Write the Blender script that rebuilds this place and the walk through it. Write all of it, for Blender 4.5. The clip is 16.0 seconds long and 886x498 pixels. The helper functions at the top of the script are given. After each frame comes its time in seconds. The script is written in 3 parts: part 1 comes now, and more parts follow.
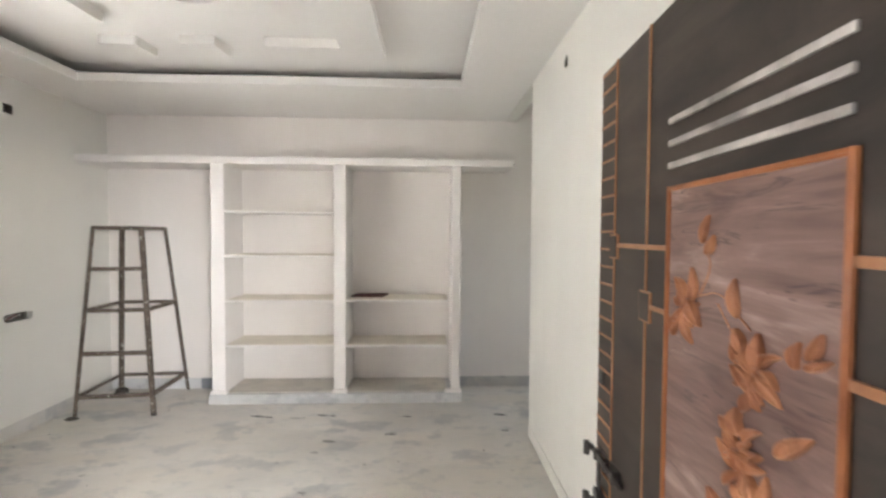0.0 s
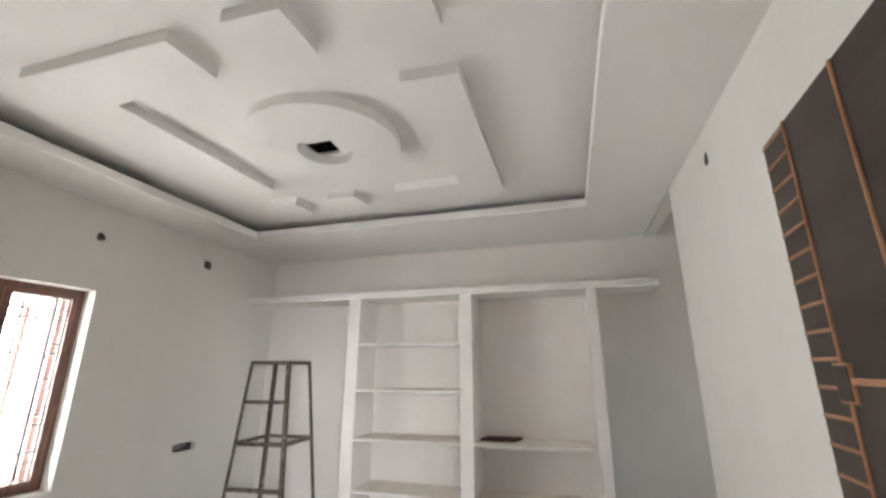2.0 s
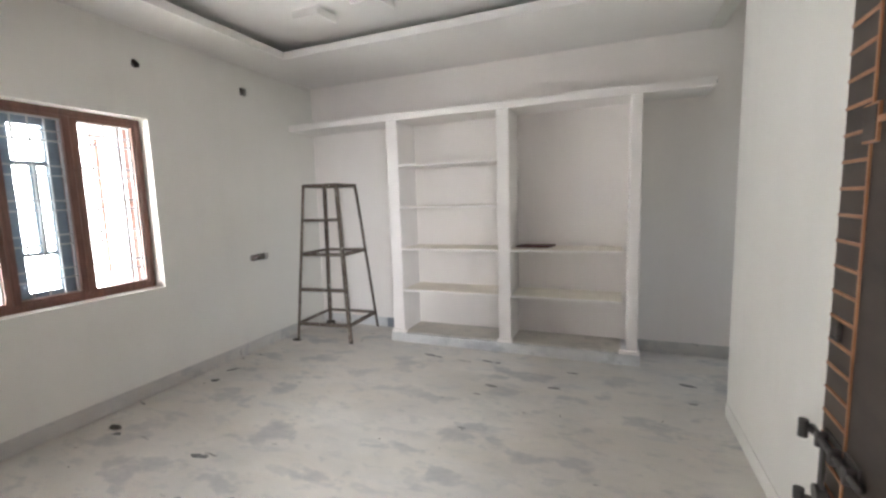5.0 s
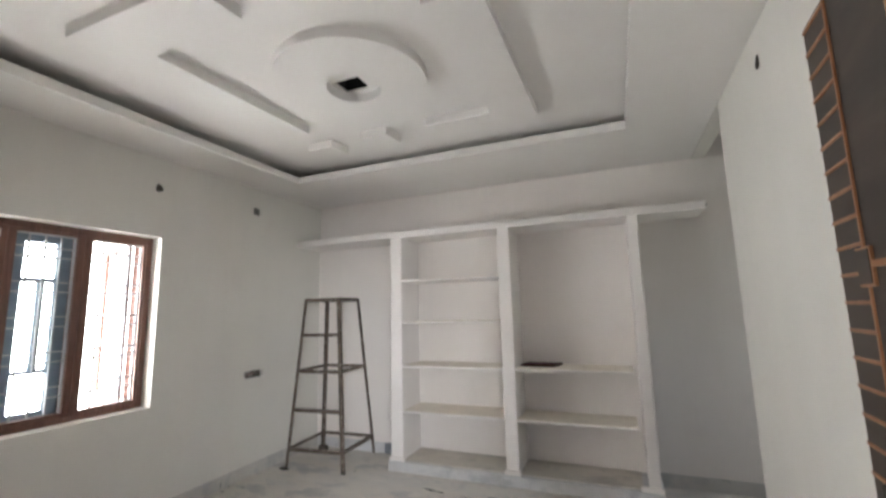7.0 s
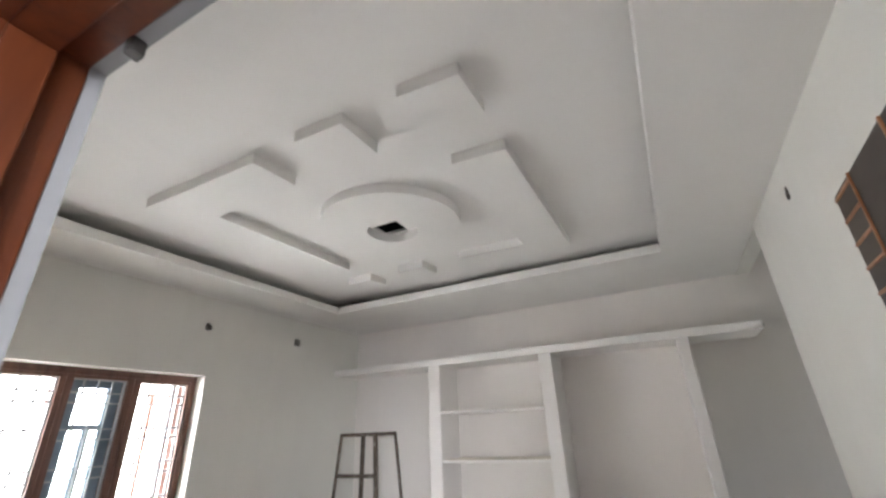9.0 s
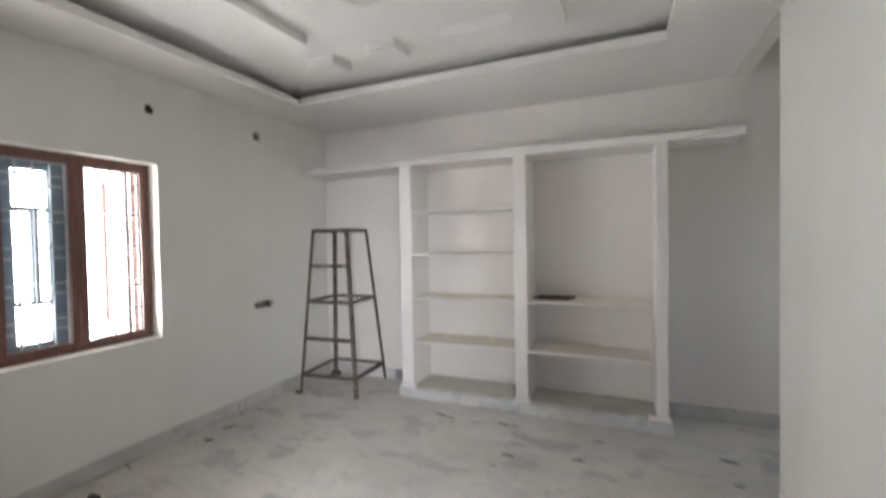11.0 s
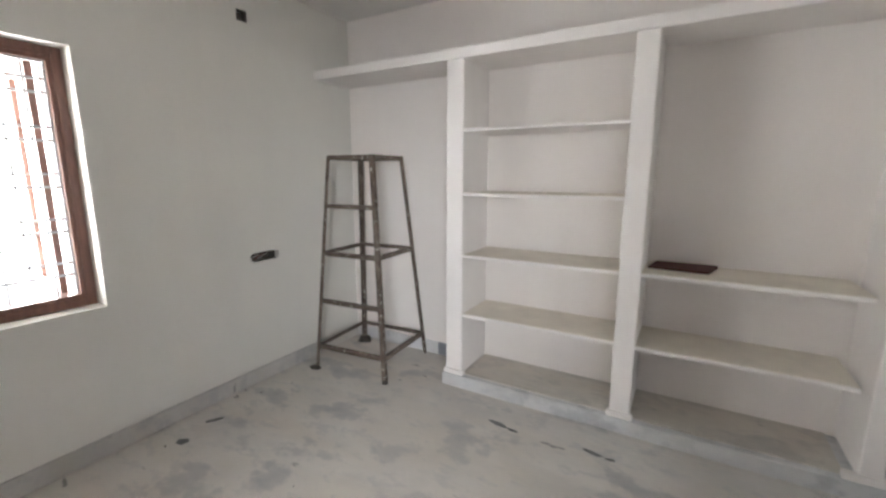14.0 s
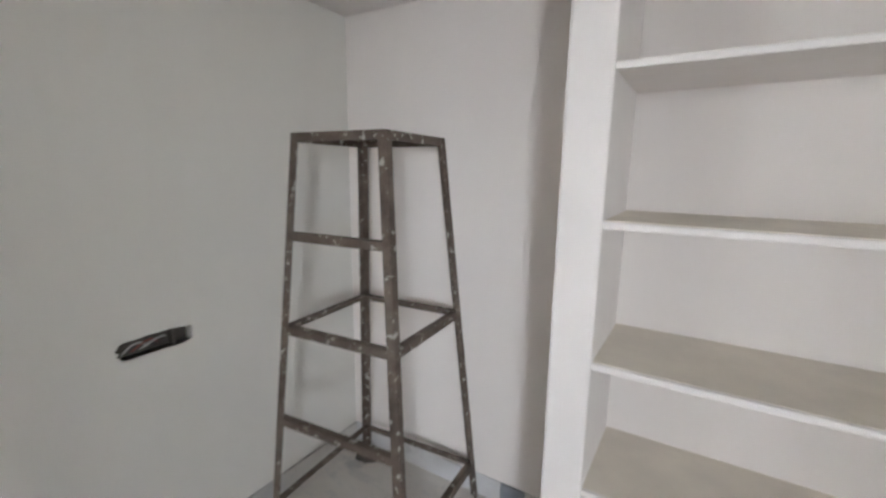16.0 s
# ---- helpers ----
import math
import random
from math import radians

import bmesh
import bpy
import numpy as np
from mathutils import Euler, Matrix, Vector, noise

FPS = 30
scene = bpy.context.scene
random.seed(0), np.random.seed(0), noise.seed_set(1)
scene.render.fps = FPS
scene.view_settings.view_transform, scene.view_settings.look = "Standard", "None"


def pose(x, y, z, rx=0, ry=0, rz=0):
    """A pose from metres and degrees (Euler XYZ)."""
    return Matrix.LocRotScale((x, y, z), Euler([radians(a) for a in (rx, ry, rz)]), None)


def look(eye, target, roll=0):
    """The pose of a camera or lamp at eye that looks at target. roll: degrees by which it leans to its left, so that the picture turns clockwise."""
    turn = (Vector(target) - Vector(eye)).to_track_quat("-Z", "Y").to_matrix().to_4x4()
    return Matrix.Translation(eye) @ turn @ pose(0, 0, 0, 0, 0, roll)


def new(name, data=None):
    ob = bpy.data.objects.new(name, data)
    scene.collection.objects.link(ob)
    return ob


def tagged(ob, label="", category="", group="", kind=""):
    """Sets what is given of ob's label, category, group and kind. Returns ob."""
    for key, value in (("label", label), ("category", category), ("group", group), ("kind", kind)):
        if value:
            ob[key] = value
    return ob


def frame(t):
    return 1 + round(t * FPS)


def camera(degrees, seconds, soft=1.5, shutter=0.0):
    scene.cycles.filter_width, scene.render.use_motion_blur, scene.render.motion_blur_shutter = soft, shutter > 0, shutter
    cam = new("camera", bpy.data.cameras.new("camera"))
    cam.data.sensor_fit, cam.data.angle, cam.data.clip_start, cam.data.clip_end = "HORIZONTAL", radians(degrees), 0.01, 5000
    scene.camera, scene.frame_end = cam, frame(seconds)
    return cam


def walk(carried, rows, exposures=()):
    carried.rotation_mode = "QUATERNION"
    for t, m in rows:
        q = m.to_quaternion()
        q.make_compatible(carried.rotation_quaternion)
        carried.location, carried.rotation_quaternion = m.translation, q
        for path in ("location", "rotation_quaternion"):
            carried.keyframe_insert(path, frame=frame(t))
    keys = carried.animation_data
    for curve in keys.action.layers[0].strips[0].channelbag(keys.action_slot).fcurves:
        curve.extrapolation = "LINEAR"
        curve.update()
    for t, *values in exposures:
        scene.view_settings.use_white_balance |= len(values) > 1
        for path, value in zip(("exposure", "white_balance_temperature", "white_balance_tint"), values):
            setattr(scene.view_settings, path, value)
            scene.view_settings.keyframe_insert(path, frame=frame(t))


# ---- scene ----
cam = camera(92.9, 16.0, soft=2.5, shutter=0.4)
PATH = [
    (0, (0.075, 0.062, 1.488), (0.1545, 2.059, 1.4235), 0.35),
    (0.5, (0.126, 0.191, 1.489), (-0.015, 2.186, 1.532), 0.6),
    (1, (0.175, 0.246, 1.487), (-0.214, 2.207, 1.558), -0.7),
    (1.5, (0.173, 0.281, 1.494), (-0.271, 2.219, 1.713), -1.0),
    (2, (0.141, 0.28, 1.486), (-0.398, 2.128, 2.03), -0.0),
    (2.5, (0.12, 0.312, 1.454), (-0.438, 2.13, 2.072), 1.7),
    (3, (0.072, 0.331, 1.398), (-0.555, 2.114, 2.053), 3.8),
    (3.3, (0.065, 0.287, 1.439), (-0.679, 2.024, 2.094), 0.9),
    (3.5, (0.026, 0.284, 1.439), (-0.71, 2.029, 2.081), -0.2),
    (4, (0.056, 0.289, 1.418), (-0.729, 2.128, 1.482), -1.7),
    (4.2, (0.097, 0.279, 1.394), (-0.724, 2.093, 1.211), -2.9),
    (6.3, (0.204, 0.216, 1.34), (-0.379, 2.111, 1.082), 1.2),
    (6.5, (0.176, 0.239, 1.346), (-0.502, 2.119, 1.254), 1.1),
    (7, (0.196, 0.266, 1.407), (-0.553, 2.098, 1.693), -1.4),
    (7.5, (0.244, 0.179, 1.485), (-0.566, 1.933, 2.003), -2.3),
    (8, (0.25, 0.115, 1.536), (-0.585, 1.789, 2.243), -2.4),
    (8.2, (0.243, 0.122, 1.55), (-0.598, 1.782, 2.283), -2.6),
    (10.3, (0.145, 0.389, 1.523), (-0.657, 2.027, 2.345), -2.0),
    (10.5, (0.129, 0.386, 1.51), (-0.7, 2.096, 2.133), -1.3),
    (11, (0.086, 0.396, 1.433), (-0.701, 2.234, 1.386), -1.0),
    (11.5, (0.054, 0.452, 1.397), (-0.591, 2.326, 1.128), -0.6),
    (12, (-0.053, 0.489, 1.404), (-0.639, 2.381, 1.127), 2.2),
    (12.5, (-0.099, 0.613, 1.421), (-0.686, 2.501, 1.118), 1.5),
    (13, (-0.164, 0.861, 1.409), (-0.943, 2.675, 1.083), -0.1),
    (13.5, (-0.253, 1.112, 1.431), (-1.199, 2.838, 1.079), -0.7),
    (14, (-0.45, 1.438, 1.427), (-1.441, 3.139, 1.072), -0.0),
    (14.5, (-0.638, 1.766, 1.418), (-1.678, 3.44, 1.079), -0.9),
    (15, (-0.915, 2.062, 1.434), (-2.061, 3.662, 1.077), -0.6),
    (15.5, (-1.208, 2.354, 1.442), (-2.346, 3.953, 1.055), 0.4),
    (16, (-1.462, 2.654, 1.431), (-2.49, 4.329, 1.061), 0.7),
]
walk(cam, [(t, look(eye, target, roll)) for t, eye, target, roll in PATH], [
    (0.0, 2.40, 7000, 10), (0.5, 2.32, 6850, 10), (1.0, 2.05, 6800, 10), (1.5, 1.93, 6800, 10), (2.0, 1.98, 6800, 10), (3.0, 1.98, 6750, 10),
    (3.5, 1.70, 6700, 10), (4.0, 1.84, 6550, 10), (6.5, 2.15, 6900, 10), (7.0, 1.8, 6750, 10), (7.5, 1.78, 6600, 10), (8.0, 1.80, 6650, 10), (10.5, 1.82, 6600, 10),
    (11.0, 1.84, 6600, 10), (12.0, 1.76, 6800, 10), (13.0, 1.83, 6800, 10), (13.5, 1.86, 6750, 10), (14.0, 1.90, 6700, 10), (15.0, 1.78, 6700, 10), (16.0, 1.87, 6500, 10)])
WINDOW_POWER, YARD_POWER, HALL_POWER, PASSAGE_POWER, OUTSIDE = 222.0, 45.0, 112.0, 0.6, 3.0
PASSAGE_END = 2.5
SLOPE = 0.055


# ---------------------------------------------------------------- world and light
world = bpy.data.worlds.new("world")
scene.world = world
world.use_nodes = True
wn = world.node_tree
sky = wn.nodes.new("ShaderNodeTexSky")
sky.sky_type, sky.sun_disc = "NISHITA", False
sky.sun_elevation, sky.sun_rotation = radians(55), radians(-11)
wn.nodes["Background"].inputs["Strength"].default_value = 0.10
wn.links.new(sky.outputs["Color"], wn.nodes["Background"].inputs["Color"])

sun = new("sun", bpy.data.lights.new("sun", "SUN"))
sun.data.energy, sun.data.angle, sun.data.color = 3.0, radians(0.5), (1.0, 0.95, 0.88)
sun.matrix_world = look((-1.2, 6, 9), (0, 0, 0))


def area_lamp(name, eye, target, size_x, size_y, power, colour):
    lamp = new(name, bpy.data.lights.new(name, "AREA"))
    lamp.data.shape, lamp.data.size, lamp.data.size_y = "RECTANGLE", size_x, size_y
    lamp.data.energy, lamp.data.color = power, colour
    lamp.matrix_world = look(eye, target)
    return lamp


# lamps standing in for daylight from the yard and the hall's unseen open end
area_lamp("window_daylight", (-4.15, 2.1, 0.8), (0.0, 2.1, 1.1), 6.0, 2.0, WINDOW_POWER, (0.90, 0.95, 1.0))
# extra slanting lamp outside the window, added to brighten the back wall
area_lamp("yard_fill", (-3.95, -0.1, 0.80), (-2.95, 1.8, 1.25), 2.0, 1.8, YARD_POWER, (0.92, 0.95, 1.0))
# unseen hall lamp, placed to shine through the door into the left corner
area_lamp("hall_daylight", (2.47, -3.28, 1.9), (2.47, 0.0, 1.9), 1.7, 1.6, HALL_POWER, (0.86, 0.91, 1.0))

# fill lamp added to brighten the passage, shining through a made-up opening
area_lamp("passage_fill", (PASSAGE_END + 0.05, 3.64, 1.5), (0.0, 3.64, 1.5), 0.7, 1.15, PASSAGE_POWER, (0.95, 1.0, 0.97))


# ---------------------------------------------------------------- materials
def shader(name, rough=0.6, metal=0.0, spec=0.4):
    m = bpy.data.materials.new(name)
    m.use_nodes = True
    p = m.node_tree.nodes["Principled BSDF"]
    p.inputs["Roughness"].default_value = rough
    p.inputs["Metallic"].default_value = metal
    p.inputs["Specular IOR Level"].default_value = spec
    return m, m.node_tree, p


def noise_node(nt, scale, detail=4.0, rough=0.55, stretch=None, distort=0.0):
    tc = nt.nodes.new("ShaderNodeTexCoord")
    n = nt.nodes.new("ShaderNodeTexNoise")
    n.inputs["Scale"].default_value, n.inputs["Detail"].default_value = scale, detail
    n.inputs["Roughness"].default_value, n.inputs["Distortion"].default_value = rough, distort
    if stretch:
        mp = nt.nodes.new("ShaderNodeMapping")
        mp.inputs["Scale"].default_value = stretch
        nt.links.new(tc.outputs["Object"], mp.inputs["Vector"])
        nt.links.new(mp.outputs["Vector"], n.inputs["Vector"])
    else:
        nt.links.new(tc.outputs["Object"], n.inputs["Vector"])
    return n.outputs["Fac"]


def ramp(nt, fac, stops):
    r = nt.nodes.new("ShaderNodeValToRGB")
    r.color_ramp.elements[0].position, r.color_ramp.elements[1].position = stops[0][0], stops[-1][0]
    r.color_ramp.elements[0].color, r.color_ramp.elements[1].color = (*stops[0][1], 1), (*stops[-1][1], 1)
    for pos, col in stops[1:-1]:
        r.color_ramp.elements.new(pos).color = (*col, 1)
    nt.links.new(fac, r.inputs["Fac"])
    return r.outputs["Color"]


def mix(nt, fac, a, b):
    m = nt.nodes.new("ShaderNodeMix")
    m.data_type = "RGBA"
    nt.links.new(fac, m.inputs["Factor"])
    for sock, v in (("A", a), ("B", b)):
        target = [i for i in m.inputs if i.name == sock and i.type == "RGBA"][0]
        if isinstance(v, tuple):
            target.default_value = (*v, 1)
        else:
            nt.links.new(v, target)
    return [o for o in m.outputs if o.type == "RGBA"][0]


def bump(nt, p, fac, strength, distance):
    b = nt.nodes.new("ShaderNodeBump")
    b.inputs["Strength"].default_value, b.inputs["Distance"].default_value = strength, distance
    nt.links.new(fac, b.inputs["Height"])
    nt.links.new(b.outputs["Normal"], p.inputs["Normal"])


def grey(v):
    return (v, v, v)


def paint(name, colour, vary=0.04, rough=0.65, relief=0.25, patch=1.3):
    """Painted plaster: faint roller patches, trowel waves and fine grain."""
    m, nt, p = shader(name, rough, spec=0.3)
    lo = tuple(c * (1 - vary) for c in colour)
    hi = tuple(min(1, c * (1 + vary)) for c in colour)
    col = ramp(nt, noise_node(nt, patch, 5), [(0.3, lo), (0.7, hi)])
    runs = ramp(nt, noise_node(nt, 2.0, 4, 0.55, (3.2, 3.2, 0.35)), [(0.48, grey(0)), (0.66, grey(0.22))])
    nt.links.new(mix(nt, runs, col, tuple(c * (1 - 2.2 * vary) for c in colour)), p.inputs["Base Color"])
    bump(nt, p, noise_node(nt, 9, 8, 0.65), relief, 0.006)
    return m


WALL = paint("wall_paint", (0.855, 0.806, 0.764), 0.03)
# side walls, beam and passage: darker and greener than wall_paint
WALL_SIDE = paint("side_wall_paint", (0.785, 0.764, 0.712), 0.03)
CEIL = paint("ceiling_paint", (0.855, 0.83, 0.80), 0.02, relief=0.12)
SHELF_WHITE = paint("shelf_whitewash", (0.872, 0.83, 0.797), 0.03, relief=0.2, patch=3)
SHELF_DUSTY = paint("dusty_whitewash", (0.82, 0.76, 0.665), 0.08, relief=0.3, patch=4)
CONCRETE = paint("bare_concrete", (0.30, 0.29, 0.28), 0.2, rough=0.9)
VOID_SHADE = paint("void_shade", (0.02, 0.02, 0.022), 0.3, rough=0.95)


def marble(name, light, dark, vein, dust=0.0, rough=0.32):
    """White marble with smoky grey patches, thin dark marks and a film of dust."""
    m, nt, p = shader(name, rough, spec=0.45)
    base = ramp(nt, noise_node(nt, 1.1, 6, 0.6, (1.0, 1.4, 1.0), 0.4), [(0.32, tuple(c * 0.80 for c in light)), (0.62, light)])
    cloud = ramp(nt, noise_node(nt, 2.1, 7, 0.62, (0.8, 1.5, 1.0), 0.6), [(0.46, grey(0)), (0.70, grey(0.75))])
    patches = ramp(nt, noise_node(nt, 3.0, 7, 0.58, (0.85, 1.35, 1.0), 0.1), [(0.55, grey(0)), (0.60, grey(0.45)), (0.72, grey(0.8))])
    small = ramp(nt, noise_node(nt, 9.0, 6, 0.62, (0.7, 1.7, 1.0), 0.2), [(0.56, grey(0)), (0.66, grey(0.6))])
    marks = ramp(nt, noise_node(nt, 5.2, 3, 0.45, (0.7, 1.9, 1.0), 0.2), [(0.705, grey(0)), (0.735, grey(0.9))])
    half = tuple(0.5 * a + 0.5 * b for a, b in zip(light, dark))
    col = mix(nt, cloud, base, half)
    col = mix(nt, small, col, half)
    mid = ramp(nt, noise_node(nt, 6.5, 6, 0.62, (0.75, 1.5, 1.0), 0.15), [(0.56, grey(0)), (0.60, grey(0.40)), (0.70, grey(0.6))])
    warm = ramp(nt, noise_node(nt, 1.7, 6, 0.62, (0.6, 1.8, 1.0), 0.3), [(0.42, grey(0)), (0.70, grey(0.55))])
    col = mix(nt, warm, col, tuple(c * k for c, k in zip(light, (0.86, 0.81, 0.74))))
    col = mix(nt, mid, col, tuple(0.35 * a + 0.65 * b for a, b in zip(light, dark)))
    col = mix(nt, patches, col, dark)
    col = mix(nt, marks, col, vein)
    if dust:
        film = ramp(nt, noise_node(nt, 0.9, 6, 0.65), [(0.38, grey(0)), (0.72, grey(dust))])
        col = mix(nt, film, col, (0.50, 0.455, 0.40))
    nt.links.new(col, p.inputs["Base Color"])
    rg = ramp(nt, noise_node(nt, 2.5, 5, 0.6), [(0.3, grey(rough)), (0.7, grey(rough + 0.22))])
    nt.links.new(rg, p.inputs["Roughness"])
    bump(nt, p, noise_node(nt, 30, 6, 0.6), 0.08, 0.002)
    return m


FLOOR_MARBLE = marble("floor_marble", (0.73, 0.695, 0.65), (0.32, 0.338, 0.36), (0.09, 0.09, 0.095), 0.40, 0.28)
SKIRT_MARBLE = marble("skirting_marble", (0.64, 0.62, 0.59), (0.37, 0.38, 0.39), (0.18, 0.18, 0.19), 0.2, 0.4)
PLINTH_MARBLE = marble("plinth_marble", (0.70, 0.70, 0.70), (0.33, 0.345, 0.36), (0.2, 0.2, 0.21), 0.1, 0.5)
DARK_MARBLE = marble("dark_marble", (0.26, 0.28, 0.31), (0.14, 0.155, 0.18), (0.08, 0.09, 0.1), 0.1, 0.4)
BAY_MARBLE = marble("bay_marble", (0.68, 0.64, 0.575), (0.34, 0.335, 0.32), (0.1, 0.1, 0.1), 0.5, 0.5)


def wood(name, light, dark, along=(14, 14, 1.2), rough=0.4, spec=0.45, turn=0.0):
    m, nt, p = shader(name, rough, spec=spec)
    grain = noise_node(nt, 3.0, 6, 0.6, along, 0.6)
    if turn:
        [n for n in nt.nodes if n.type == "MAPPING"][0].inputs["Rotation"].default_value = (radians(turn), 0, 0)
    col = ramp(nt, grain, [(0.3, dark), (0.68, light)])
    wear = ramp(nt, noise_node(nt, 6, 5), [(0.55, grey(0)), (0.8, grey(0.35))])
    nt.links.new(mix(nt, wear, col, tuple(c * 0.7 for c in dark)), p.inputs["Base Color"])
    bump(nt, p, grain, 0.15, 0.002)
    return m


FRAME_WOOD = wood("varnished_teak", (0.122, 0.029, 0.008), (0.070, 0.016, 0.005))
WINDOW_WOOD = wood("window_wood", (0.25, 0.125, 0.095), (0.13, 0.068, 0.053), rough=0.3)
COPPER_WOOD = wood("copper_wood_strip", (0.50, 0.25, 0.125), (0.30, 0.125, 0.055), (5, 5, 3), 0.35)
FRAME_COPPER = wood("copper_frame", (0.50, 0.185, 0.065), (0.27, 0.085, 0.03), (4, 4, 2), 0.38)
CARVED = wood("carved_wood", (0.58, 0.27, 0.135), (0.30, 0.112, 0.055), (9, 9, 5), 0.36)


def figured_panel():
    """Polished veneer: broad slanting bands, fine grain and a few dark figure lines."""
    m, nt, p = shader("panel_wood", 0.3, spec=0.5)
    maps = []
    def slanted(scale, detail, stretch, turn, distort):
        n = noise_node(nt, scale, detail, 0.6, stretch, distort)
        maps.append([x for x in nt.nodes if x.type == "MAPPING"][-1])
        maps[-1].inputs["Rotation"].default_value = (radians(turn), 0, 0)
        return n
    broad = slanted(3.0, 4, (3, 0.9, 4.2), -30, 1.3)
    fine = slanted(9.0, 6, (3, 0.6, 6.0), -24, 0.5)
    dark = slanted(4.0, 3, (3, 0.7, 5.0), -8, 1.8)
    col = ramp(nt, broad, [(0.33, (0.125, 0.068, 0.056)), (0.47, (0.22, 0.134, 0.109)), (0.58, (0.27, 0.168, 0.138)), (0.72, (0.45, 0.315, 0.265))])
    col = mix(nt, ramp(nt, fine, [(0.4, grey(0)), (0.75, grey(0.5))]), col, (0.12, 0.066, 0.055))
    line = ramp(nt, dark, [(0.60, grey(0)), (0.625, grey(0.75)), (0.65, grey(0))])
    nt.links.new(mix(nt, line, col, (0.07, 0.042, 0.038)), p.inputs["Base Color"])
    bump(nt, p, fine, 0.1, 0.002)
    return m


PANEL_WOOD = figured_panel()
DOOR_DARK = wood("dark_laminate", (0.064, 0.046, 0.035), (0.018, 0.0135, 0.0105), (2.4, 0.8, 3.2), 0.4, spec=0.45, turn=38)
DOOR_EDGE = wood("door_edge", (0.16, 0.06, 0.03), (0.09, 0.035, 0.02))


def plain(name, colour, rough=0.5, metal=0.0, vary=0.12, scale=12):
    m, nt, p = shader(name, rough, metal)
    nt.links.new(ramp(nt, noise_node(nt, scale, 5), [(0.3, tuple(c * (1 - vary) for c in colour)), (0.7, tuple(min(1, c * (1 + vary)) for c in colour))]), p.inputs["Base Color"])
    bump(nt, p, noise_node(nt, scale * 4, 4), 0.1, 0.002)
    return m


STEEL_BAR = plain("brushed_steel", (0.60, 0.565, 0.54), 0.34, 0.8, 0.5, 9)
BLACK_IRON = plain("black_iron", (0.085, 0.078, 0.072), 0.45, 0.5, 0.3)
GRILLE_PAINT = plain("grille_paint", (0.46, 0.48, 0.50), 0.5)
# window haze put into the sash colour: blue-grey instead of its darker tone
SASH_HAZED = plain("hazed_sash", (0.20, 0.25, 0.30), 0.5)
OUT_PINK = plain("outside_plaster", (0.62, 0.45, 0.40), 0.8)
BOX_METAL = plain("conduit_box", (0.13, 0.115, 0.10), 0.6, 0.3, 0.4)
WIRE_WHITE = plain("wire_white", (0.6, 0.57, 0.55), 0.5)
WIRE_RED = plain("wire_red", (0.30, 0.10, 0.08), 0.5)
MUD = plain("dried_mortar", (0.085, 0.075, 0.065), 0.95, 0.0, 0.35, 30)
MARK_GREY = plain("marble_mark", (0.155, 0.155, 0.155), 0.7, 0.0, 0.3, 18)
MAROON = plain("maroon_tile", (0.075, 0.026, 0.022), 0.75, 0.0, 0.25, 25)


def splattered_iron():
    m, nt, p = shader("splattered_iron", 0.7, 0.15)
    rust = ramp(nt, noise_node(nt, 14, 6, 0.6), [(0.3, (0.078, 0.058, 0.046)), (0.7, (0.19, 0.145, 0.115))])
    drops = ramp(nt, noise_node(nt, 34, 4, 0.6), [(0.595, grey(0)), (0.65, grey(0.95))])
    film = ramp(nt, noise_node(nt, 9, 5, 0.6), [(0.50, grey(0)), (0.8, grey(0.35))])
    col = mix(nt, film, rust, (0.36, 0.32, 0.26))
    nt.links.new(mix(nt, drops, col, (0.55, 0.53, 0.48)), p.inputs["Base Color"])
    bump(nt, p, noise_node(nt, 60, 5), 0.35, 0.003)
    return m


IRON = splattered_iron()


def glow(name, colour, strength):
    m = bpy.data.materials.new(name)
    m.use_nodes = True
    nt = m.node_tree
    nt.nodes.clear()
    e, o = nt.nodes.new("ShaderNodeEmission"), nt.nodes.new("ShaderNodeOutputMaterial")
    e.inputs["Color"].default_value, e.inputs["Strength"].default_value = (*colour, 1), strength
    nt.links.new(e.outputs[0], o.inputs[0])
    return m


def clear_glass():
    m = bpy.data.materials.new("window_glass")
    m.use_nodes = True
    p = m.node_tree.nodes["Principled BSDF"]
    p.inputs["Transmission Weight"].default_value = 1.0
    p.inputs["Roughness"].default_value = 0.02
    p.inputs["IOR"].default_value = 1.45
    p.inputs["Base Color"].default_value = (0.93, 0.96, 0.97, 1)
    return m


GLASS = clear_glass()


# ---------------------------------------------------------------- mesh tools
def add_box(bm, x0, x1, y0, y1, z0, z1, bevel=0.0, mat=0):
    r = bmesh.ops.create_cube(bm, size=1.0)
    vs = r["verts"]
    bmesh.ops.scale(bm, vec=(x1 - x0, y1 - y0, z1 - z0), verts=vs)
    bmesh.ops.translate(bm, vec=((x0 + x1) / 2, (y0 + y1) / 2, (z0 + z1) / 2), verts=vs)
    faces = {f for v in vs for f in v.link_faces}
    for f in faces:
        f.material_index = mat
    if bevel:
        edges = list({e for v in vs for e in v.link_edges})
        bmesh.ops.bevel(bm, geom=edges, offset=bevel, segments=2, profile=0.6, affect="EDGES")


def done(bm, name, mats, parent=None, m=None, smooth=False):
    me = bpy.data.meshes.new(name)
    bmesh.ops.recalc_face_normals(bm, faces=bm.faces)
    bm.to_mesh(me)
    bm.free()
    for mat in mats if isinstance(mats, (list, tuple)) else [mats]:
        me.materials.append(mat)
    if smooth:
        for f in me.polygons:
            f.use_smooth = True
    ob = new(name, me)
    if m is not None:
        ob.matrix_basis = m
    if parent is not None:
        ob.parent = parent
    return ob


